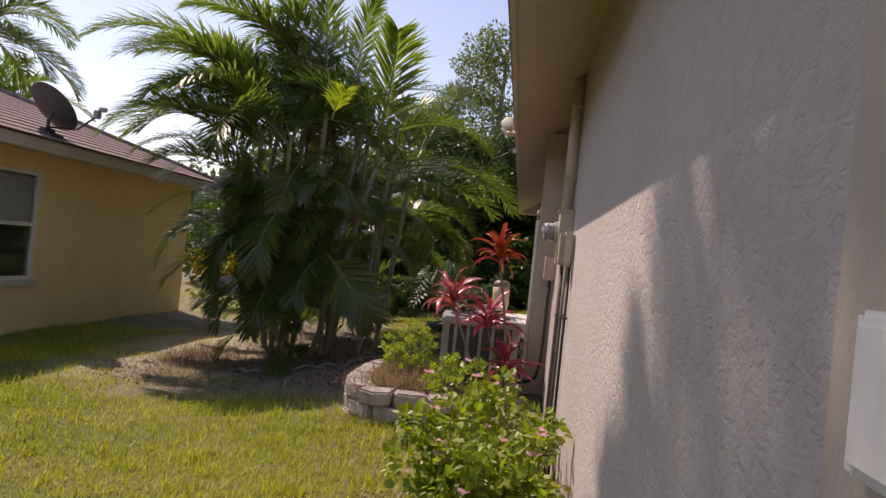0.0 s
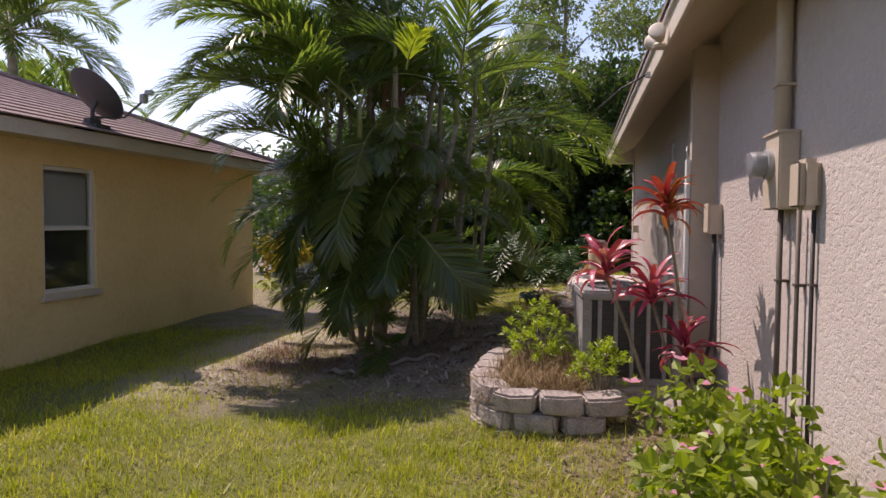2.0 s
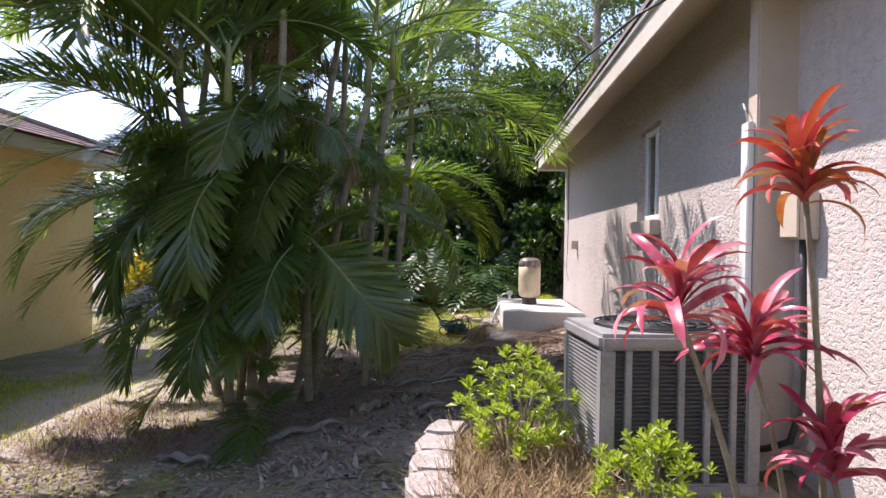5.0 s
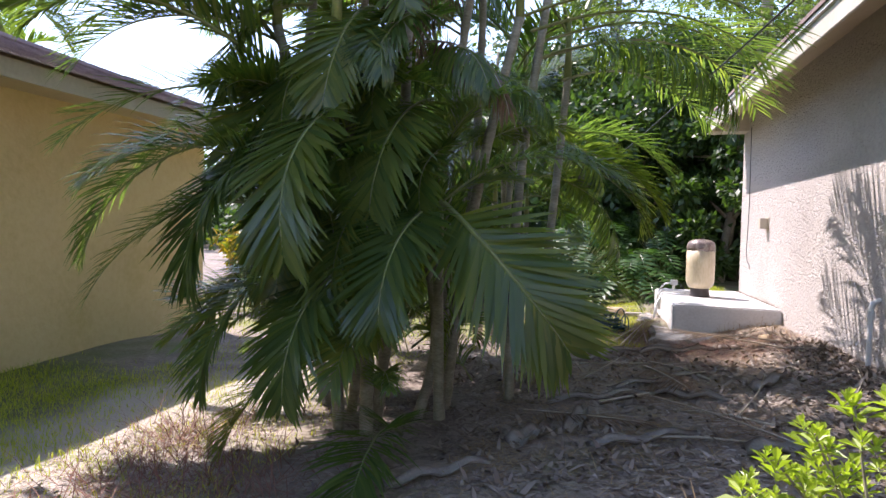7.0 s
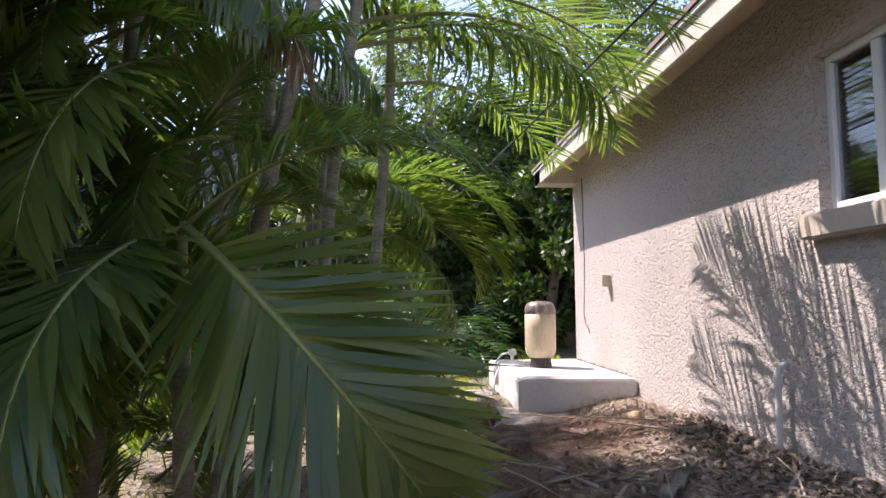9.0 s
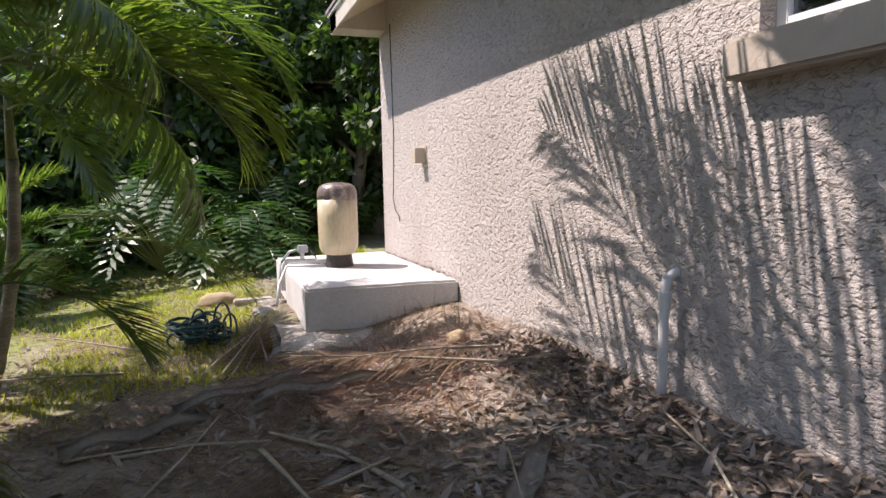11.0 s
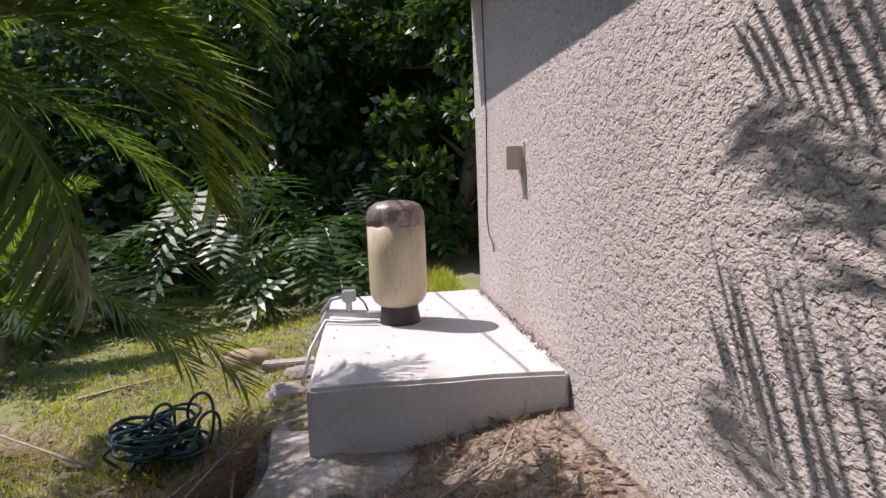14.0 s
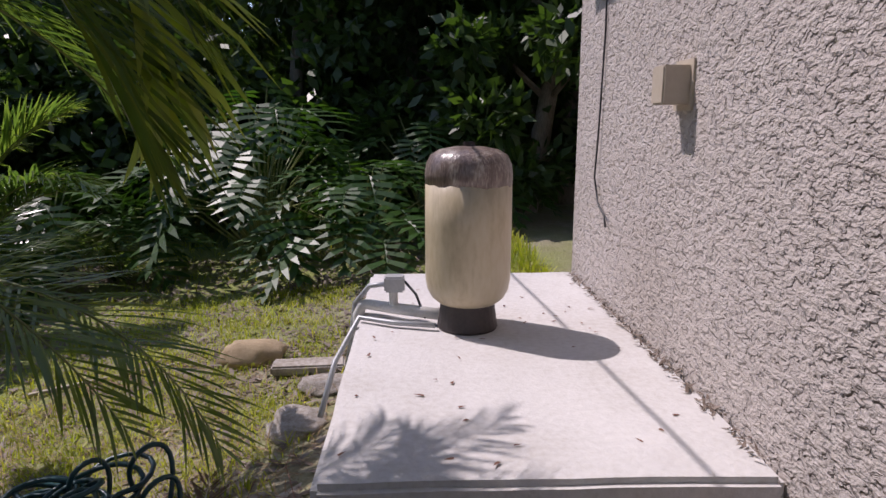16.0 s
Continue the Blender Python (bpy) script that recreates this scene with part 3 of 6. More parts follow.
def build_disconnect():
    d = thing("disconnect_switch", (WX, 7.56, 1.60), "small beige disconnect box with a flexible black conduit", "switch box")
    part("box", boxes(((-0.10, -0.08, 0.0), (0.0, 0.08, 0.23)), bevel=0.006), M["beige_metal"], d)
    part("cover", boxes(((-0.112, -0.085, 0.01), (-0.1, 0.085, 0.24)), bevel=0.003), M["beige_metal"], d)
    pts = [(-0.05, -0.02, 0.0), (-0.05, -0.03, -0.2), (-0.05, -0.05, -0.5), (-0.06, -0.06, -0.8), (-0.09, -0.02, -0.98), (-0.16, 0.08, -1.05), (-0.26, 0.16, -1.08)]
    part("flexible_conduit", tube(pts, 0.017, 10), M["dark"], d, "flexible black conduit", smooth_shade=True)


def build_strip():
    # white strip added for the sunlight on the fin's outer face
    d = thing("sunlit_strip", (0.09, 7.79, 0.35), "added white strip standing in for the sunlit edge of the fin", "pipe cover")
    part("lit_face", boxes(((-0.035, -0.045, 0.0), (-0.002, 0.045, 1.86)), bevel=0.005), M["white_paint"], d)
    part("wire_hook", tube([(-0.02, 0, 1.86), (-0.03, 0.01, 1.93), (-0.02, 0.06, 1.97), (0.02, 0.09, 1.93)], 0.005, 6), M["grey_metal"], d)


def build_vent():
    d = thing("vent_hood", (WX, 14.70, 1.50), "small tan vent hood on the stucco", "vent")
    part("hood", boxes(((-0.10, -0.055, 0.0), (0.0, 0.055, 0.13)), bevel=0.006), M["beige_metal"], d)
    part("flange", boxes(((-0.008, -0.075, -0.02), (0.0, 0.075, 0.15))), M["beige_metal"], d)


def build_wall_wire():
    d = thing("loose_wire", (WX - 0.01, 15.6, 0.97), "thin loose dark wire hanging down the wall", "wire")
    pts = [(0, 0.12, 1.96), (0, 0.10, 1.4), (0.0, 0.08, 0.9), (-0.005, 0.10, 0.45), (-0.01, 0.12, 0.2), (-0.012, 0.03, 0.08), (-0.01, -0.08, 0.03), (-0.012, -0.12, -0.02)]
    part("wire", tube(pts, 0.005, 6), M["dark"], d, smooth_shade=True)


def build_wall_pipe():
    d = thing("vent_pipe", (WX - 0.06, 11.35, 0.30), "white plastic pipe stub with an elbow beside the wall", "pipe")
    part("pipe", tube([(0, 0.02, -0.05), (0, 0.01, 0.2), (0, 0, 0.58), (0.012, 0, 0.625), (0.05, 0, 0.645), (0.10, 0, 0.65)], 0.02, 14), M["pvc"], d, smooth_shade=True)
    part("collar", tube([(0, 0, 0.50), (0, 0, 0.57)], 0.026, 14), M["pvc"], d)
    e = thing("outlet_pipe", (WX - 0.20, 11.85, 0.36), "short white outlet pipe lying at the wall foot", "pipe")
    part("pipe", tube([(0.20, 0.0, 0.03), (0.05, -0.02, 0.03), (-0.02, -0.04, 0.02), (-0.16, -0.22, 0.0)], 0.02, 10), M["pvc"], e, smooth_shade=True)


def build_outlet():
    d = thing("outlet_box", (WX - 0.035, 1.44, 1.58), "white weatherproof outlet box", "outlet box")
    part("box", boxes(((-0.018, -0.10, 0.0), (0.0, 0.11, 0.145)), bevel=0.005), M["white_paint"], d)
    part("lid", boxes(((-0.024, -0.085, 0.012), (-0.018, 0.095, 0.133)), bevel=0.002), M["white_paint"], d)


def build_floodlight():
    d = thing("flood_light", (-0.27, 6.9, 2.92), "cream twin flood light under the eave", "flood light")
    part("base", lathe([(0.05, -0.02), (0.055, 0.0), (0.02, 0.03)], 18), M["trim"], d)
    for s in (-1, 1):
        part("lamp_head", lathe([(0.02, 0), (0.035, 0.03), (0.055, 0.10), (0.06, 0.12), (0.045, 0.125)], 18, m=pose(0, 0.05 * s, 0.02, -60 * s, -40, 0)), M["trim"], d, smooth_shade=True)


def build_cable():
    d = thing("overhead_cable", (-0.25, 7.9, 2.94), "thin dark cable strung from the eave towards the woods", "cable")
    pts = [(-0.26, 7.9, 2.94), (-0.45, 8.05, 2.86), (-0.66, 8.7, 2.78), (-0.81, 10.6, 2.76), (-1.16, 14.7, 2.77), (-1.32, 16.6, 2.78), (-1.75, 20.8, 2.84)]
    part("wire", tube([Vector(q) - Vector((-0.25, 7.9, 2.94)) for q in pts], 0.008, 6), M["dark"], d, smooth_shade=True)
    part("hook", boxes(((-0.02, -0.015, -0.03), (0.022, 0.015, 0.02)), bevel=0.004), M["grey_metal"], d)


for f in (build_meter, build_conduits, build_utility_box, build_disconnect, build_strip, build_vent, build_wall_wire, build_wall_pipe, build_outlet, build_floodlight, build_cable):
    f()


# ---- concrete pad, pressure tank and pipes ----
PAD = (-0.90, 0.285, 13.87, 16.15, 0.24, 0.575)


def build_pad():
    x0, x1, y0, y1, z0, z1 = PAD
    bm = box(bmesh.new(), (x0, y0, z0), (x1, y1, z1), 0.018)
    bmesh.ops.subdivide_edges(bm, edges=[e for e in bm.edges if e.calc_length() > 0.5], cuts=10, use_grid_fill=True)
    rumple(bm, 0.010, 2.2)
    rumple(bm, 0.004, 14)
    for v in bm.verts:
        v.co.x = min(v.co.x, x1)
    tagged(part("concrete_pad", bm, M["concrete"]), "pale concrete pad against the house wall", "concrete pad")
    bm = box(bmesh.new(), (x0 - 0.26, y0 - 0.32, -0.05), (-0.12, y0 + 0.9, 0.25), 0.05)
    bmesh.ops.subdivide_edges(bm, edges=[e for e in bm.edges if e.calc_length() > 0.2], cuts=7, use_grid_fill=True)
    rumple(bm, 0.07, 3.2, 3)
    rumple(bm, 0.035, 11, 1)
    for v in bm.verts:
        v.co.z = min(v.co.z, 0.275 - 0.35 * max(0.0, y0 - 0.08 - v.co.y)) + 0.02 * noise.noise(v.co * 6)
    tagged(part("footing", bm, M["old_concrete"]), "rough spilled concrete footing under the pad", "footing")


def build_tank():
    d = thing("pressure_tank", (-0.42, 15.12, 0.575), "fibreglass pressure tank with a stained dark top on a black base", "pressure tank")
    part("base", lathe([(0.125, 0), (0.13, 0.01), (0.118, 0.09), (0.115, 0.13), (0.10, 0.135)], 32), M["black_plastic"], d, "black plastic base", smooth_shade=False)
    part("body", lathe([(0.09, 0.105), (0.125, 0.115), (0.155, 0.14), (0.173, 0.175), (0.18, 0.22), (0.181, 0.45), (0.18, 0.64)], 40), M["tank"], d, smooth_shade=True)
    bm = lathe([(0.1802, 0.615), (0.181, 0.66), (0.176, 0.70), (0.158, 0.735), (0.12, 0.757), (0.06, 0.768), (0.02, 0.77)], 40)
    for v in bm.verts:                       # ragged lower edge of the stain
        if v.co.z < 0.63:
            v.co.z += 0.018 * noise.noise(Vector((v.co.x * 40, v.co.y * 40, 0)))
    part("top", bm, M["tank_cap"], d, "weathered dark top", smooth_shade=True)
    part("plug", boxes(((-0.022, -0.015, 0.765), (0.022, 0.015, 0.787)), bevel=0.003), M["black_plastic"], d)


def build_pump_pipes():
    d = thing("water_pipes", (-0.72, 15.45, 0.575), "white plastic water pipes with a pressure switch", "pipes")
    part("pipe", tube([(0.20, -0.32, 0.05), (0.0, -0.22, 0.05), (-0.13, -0.14, 0.05), (-0.165, -0.13, 0.045), (-0.185, -0.13, 0.0), (-0.19, -0.13, -0.22)], 0.026, 12), M["pvc"], d, smooth_shade=True)
    part("riser", tube([(-0.02, -0.21, 0.05), (-0.02, -0.21, 0.13)], 0.02, 12), M["pvc"], d)
    part("pressure_switch", boxes(((-0.06, -0.25, 0.13), (0.03, -0.17, 0.20)), bevel=0.008), M["grey_metal"], d, "grey pressure switch")
    part("cable", tube([(-0.05, -0.2, 0.16), (-0.13, -0.16, 0.14), (-0.20, -0.12, 0.05), (-0.22, -0.11, -0.1), (-0.24, -0.2, -0.28)], 0.012, 8), M["grey_metal"], d, smooth_shade=True)
    part("cable", tube([(0.03, -0.2, 0.17), (0.08, -0.24, 0.12), (0.12, -0.3, 0.03)], 0.006, 6), M["dark"], d, smooth_shade=True)
    part("lower_pipe", tube([(0.16, -0.38, 0.022), (-0.02, -0.33, 0.02), (-0.17, -0.25, 0.02), (-0.26, -0.42, -0.12), (-0.30, -0.6, -0.28)], 0.012, 8), M["grey_metal"], d, smooth_shade=True)


build_pad()
build_tank()
build_pump_pipes()


# ---- air conditioner ----
def build_ac():
    x0, x1, y0, y1, z0, z1 = -0.76, 0.0, 7.31, 8.0, 0.40, 1.15
    d = thing("air_conditioner", (0, 0, 0), "weathered grey air-conditioning condenser with louvred sides", "air conditioner")
    d.matrix_world = Matrix.Translation((x0, y0, 0)) @ Matrix.Rotation(radians(6), 4, "Z") @ Matrix.Translation((-x0, -y0, 0))
    part("base_pan", boxes(((x0, y0, z0), (x1, y1, z0 + 0.06)), bevel=0.01), M["ac_paint"], d)
    part("top", boxes(((x0 - 0.01, y0 - 0.01, z1 - 0.075), (x1 + 0.01, y1 + 0.01, z1)), bevel=0.018), M["ac_paint"], d)
    for cx in (x0, x1 - 0.07):
        for cy in (y0, y1 - 0.07):
            part("post", boxes(((cx, cy, z0 + 0.06), (cx + 0.07, cy + 0.07, z1 - 0.075)), bevel=0.008), M["ac_paint"], d)
    part("coil", boxes(((x0 + 0.03, y0 + 0.03, z0 + 0.06), (x1 - 0.03, y1 - 0.03, z1 - 0.076))), M["coil"], d, "dark finned coil")
    for i in range(5):
        x = x0 + 0.07 + (x1 - x0 - 0.14) * (i + 0.5) / 5
        part("rail", boxes(((x - 0.016, y0, z0 + 0.06), (x + 0.016, y0 + 0.028, z1 - 0.075)), bevel=0.004), M["ac_paint"], d)
    k = 30
    for i in range(k):
        z = z0 + 0.085 + (z1 - z0 - 0.18) * i / (k - 1)
        part("louvre", boxes(((x0 + 0.07, y0 + 0.010, z - 0.003), (x1 - 0.07, y0 + 0.022, z + 0.003))), M["coil"], d)
        part("louvre", boxes(((x0 + 0.006, y0 + 0.07, z - 0.004), (x0 + 0.022, y1 - 0.07, z + 0.004))), M["ac_paint"], d)
    cx, cy = (x0 + x1) / 2, (y0 + y1) / 2
    for r in (0.06, 0.11, 0.16, 0.21, 0.26, 0.30):
        pts = [(cx + r * math.cos(a * math.pi / 20), cy + r * math.sin(a * math.pi / 20), z1 + 0.016) for a in range(41)]
        part("guard_ring", tube(pts, 0.005, 5), M["dark"], d)
    for a in range(8):
        u = a * math.pi / 4
        part("guard_spoke", tube([(cx + 0.04 * math.cos(u), cy + 0.04 * math.sin(u), z1 + 0.02), (cx + 0.31 * math.cos(u), cy + 0.31 * math.sin(u), z1 + 0.006)], 0.005, 5), M["dark"], d)
    # flat dark disc in place of the shade inside the fan opening
    part("fan_well_shade", lathe([(0.305, 0.0), (0.305, 0.004), (0.02, 0.004)], 36, m=pose(cx, cy, z1)), M["dark"], d)
    s = thing("condenser_slab", (-0.40, 7.64, 0.38), "concrete slab under the condenser", "slab")
    part("slab", boxes(((-0.52, -0.46, -0.20), (0.52, 0.46, 0.02)), bevel=0.015), M["old_concrete"], s)


build_ac()


# ---- plants ----
RNG = np.random.default_rng(7)


def frond_mesh(name, length, n, rise, droop, seed, material, leaf=0.5, hang=0.35, width=0.03, vee=35):
    """A feather-shaped palm leaf: an arching midrib with two ranks of narrow leaflets, growing along +x."""
    rng = np.random.default_rng(seed)
    vs, fs = [], []
    steps = 22
    ang, p = radians(rise), np.zeros(3)
    sway = rng.uniform(-0.25, 0.25)
    pts, dirs = [], []
    for i in range(steps + 1):
        s = i / steps
        a = ang - radians(droop) * s ** 1.4
        yaw = sway * s * s
        d = np.array([math.cos(a) * math.cos(yaw), math.cos(a) * math.sin(yaw), math.sin(a)])
        pts.append(p.copy())
        dirs.append(d)
        p = p + d * length / steps
    pts, dirs = np.array(pts), np.array(dirs)
    # midrib, a tapered three-sided rod
    for i in range(steps + 1):
        r = 0.016 * (1 - i / steps) + 0.003
        side = np.cross(dirs[i], (0, 0, 1))
        side /= np.linalg.norm(side) + 1e-9
        up = np.cross(side, dirs[i])
        for u, v in ((-1, 0.3), (1, 0.3), (0, -1)):
            vs.append(pts[i] + side * r * u + up * r * v)
    for i in range(steps):
        for j in range(3):
            a, b = i * 3 + j, i * 3 + (j + 1) % 3
            fs.append((a, b, b + 3, a + 3))
    # leaflets
    for k in range(n):
        s = 0.16 + 0.84 * (k + rng.uniform(-0.2, 0.2)) / n
        i = min(steps - 1, int(s * steps))
        f = s * steps - i
        base = pts[i] * (1 - f) + pts[i + 1] * f
        d = dirs[i]
        side = np.cross(d, (0, 0, 1))
        side /= np.linalg.norm(side) + 1e-9
        up = np.cross(side, d)
        ll = leaf * (0.45 + 0.75 * math.sin(math.pi * min(1, 0.12 + s * 0.86)) ** 0.8) * rng.uniform(0.85, 1.1)
        if s > 0.93:
            ll *= 0.7
        for sg in (-1, 1):
            fwd = radians(58 - 28 * s + rng.uniform(-9, 9))
            lift = radians(vee + rng.uniform(-12, 12))
            v = d * math.cos(fwd) + (side * sg * math.cos(lift) + up * math.sin(lift)) * math.sin(fwd)
            v /= np.linalg.norm(v)
            q = base.copy()
            wd = np.cross(v, up)
            wd /= np.linalg.norm(wd) + 1e-9
            b0 = len(vs)
            sag = hang * rng.uniform(0.6, 1.5)
            for j, w in enumerate((0.35, 1.0, 0.85, 0.04)):
                vs.append(q + wd * w * width / 2)
                vs.append(q - wd * w * width / 2)
                v = v + np.array((0, 0, -sag * (0.25 + 0.3 * j)))
                v /= np.linalg.norm(v)
                q = q + v * ll / 3
            for j in range(3):
                fs.append((b0 + 2 * j, b0 + 2 * j + 1, b0 + 2 * j + 3, b0 + 2 * j + 2))
    me = bpy.data.meshes.new(name)
    me.from_pydata([tuple(v) for v in vs], [], fs)
    me.polygons.foreach_set("use_smooth", [True] * len(me.polygons))
    me.materials.append(material)
    me.materials.append(M["stick"] if material == M["frond_dry"] else M["rachis"])
    me.polygons.foreach_set("material_index", [1 if i < steps * 3 else 0 for i in range(len(me.polygons))])
    me.update()
    return me


FRONDS = {}
for kind, rise, droop in (("upright", 82, 65), ("high", 66, 85), ("mid", 48, 95), ("low", 28, 90), ("hanging", 5, 70)):
    FRONDS[kind] = [frond_mesh("frond", 2.0 + 0.15 * i, 78, rise, droop, 40 + i, M["frond"], 0.50, 0.2 + 0.14 * i, 0.027) for i in range(3)]
FRONDS["straight"] = [frond_mesh("frond", 2.3, 60, 50, 22, 60 + i, M["frond"], 0.42, 0.1, 0.022) for i in range(2)]
FRONDS["weeping"] = [frond_mesh("frond", 2.0, 70, 38, 88, 70 + i, M["frond"], 0.50, 1.3, 0.026, 5) for i in range(2)]
FRONDS["dry"] = [frond_mesh("frond", 1.7, 34, -10, 65, 90 + i, M["frond_dry"], 0.45, 1.6, 0.022, 0) for i in range(2)]
FRONDS["broad"] = [frond_mesh("frond", 1.25, 68, 22, 78, 80 + i, M["frond"], 0.42, 0.10, 0.034, 10) for i in range(2)]
FRONDS["blade"] = [frond_mesh("frond", 1.25, 70, 22, 78, 120 + i, M["frond"], 0.44, 0.04, 0.034, 4) for i in range(2)]
FRONDS["eave"] = [frond_mesh("frond", 2.2, 42, 30, 66, 110 + i, M["frond"], 0.50, 0.14, 0.019, 18) for i in range(3)]
FRONDS["flat"] = [frond_mesh("frond", 1.6, 44, 5, 7, 85 + i, M["frond_dry"], 0.34, 0.10, 0.012, -4) for i in range(3)]
FRONDS["pale"] = [frond_mesh("frond", 1.1, 30, 55, 80, 95, M["frond_pale"], 0.4, 0.2, 0.034)]


GAPS = ((8.0, 12.9, 0.29, 9.0, 0.9), (8.3, 13.0, -1.0, 0.29, 0.62), (6.5, 8.5, -1.9, -0.5, 0.9), (8.0, 12.5, -6.0, -4.3, 0.8))
GAP_RNG = np.random.default_rng(77)


def in_gap(p):
    """Whether a frond at p is thinned out, so that sun reaches the wall, the bed and the sand (y from, y to, x from, x to, share)."""
    run = (p.z - 0.3) / -SUN_WAY.z
    x, y = p.x + run * SUN_WAY.x, p.y + run * SUN_WAY.y
    if x > 0.29:
        y += (x - 0.29) * 0.62
    return any(y0 < y < y1 and x0 < x <= x1 and GAP_RNG.random() < share for y0, y1, x0, x1, share in GAPS)


def add_frond(parent, me, at, yaw, scale=1.0, tilt=0.0, roll=0.0, label="", origin=None):
    turn = Matrix.Translation(at) @ Matrix.Rotation(yaw, 4, "Z") @ Matrix.Rotation(tilt, 4, "Y") @ Matrix.Rotation(roll, 4, "X") @ Matrix.Scale(scale, 4)
    tip = turn @ me.vertices[63].co
    if origin is not None and tip.x + origin.x > -2.1 and tip.z + origin.z < 2.0:      # the path is kept clear
        return None
    if origin is not None and any(in_gap(turn @ me.vertices[k].co + origin) for k in (36, 63)):
        return None
    o = new("frond", me)
    o.parent = parent
    o.matrix_basis = Matrix.Translation(at) @ Matrix.Rotation(yaw, 4, "Z") @ Matrix.Rotation(tilt, 4, "Y") @ Matrix.Rotation(roll, 4, "X") @ Matrix.Scale(scale, 4)
    if label:
        tagged(o, label)
    return o


def lay_frond(parent, me, base, tip, origin, roll=0.0):
    """A frond from its foot to its tip, turned, tilted and sized to span them."""
    reach = Matrix.Rotation(roll, 3, "X") @ me.vertices[63].co
    way = Vector(tip) - Vector(base)
    own = math.atan2(reach.z, math.hypot(reach.x, reach.y))
    rise = math.atan2(way.z, math.hypot(way.x, way.y))
    yaw = math.atan2(way.y, way.x) - math.atan2(reach.y, reach.x)
    return add_frond(parent, me, Vector(base) - origin, yaw, way.length / reach.length, own - rise, roll)


def trunk_line(base, top, bend, n=14):
    b, t = Vector(base), Vector(top)
    out = []
    for i in range(n + 1):
        s = i / n
        p = b.lerp(t, s)
        p.x += bend[0] * math.sin(math.pi * s)
        p.y += bend[1] * math.sin(math.pi * s)
        out.append(p)
    return out


def ringed_stem(points, r0, r1):
    """A palm stem with raised leaf-scar rings."""
    bm = bmesh.new()
    fine = []
    for a, b in zip(points, points[1:]):
        for j in range(4):
            fine.append(a.lerp(b, j / 4))
    fine.append(points[-1])
    n, k = 9, len(fine)
    rings = []
    for i, p in enumerate(fine):
        d = (fine[min(i + 1, k - 1)] - fine[max(i - 1, 0)]).normalized()
        u = d.cross(Vector((0, 1, 0))).normalized()
        v = d.cross(u)
        r = r0 + (r1 - r0) * i / (k - 1)
        r *= 1.10 if i % 4 == 0 else 1.0
        rings.append([bm.verts.new(p + (u * math.cos(2 * math.pi * j / n) + v * math.sin(2 * math.pi * j / n)) * r) for j in range(n)])
    for a, b in zip(rings, rings[1:]):
        for j in range(n):
            bm.faces.new((a[j], a[(j + 1) % n], b[(j + 1) % n], b[j]))
    bm.faces.new(rings[-1])
    return bm


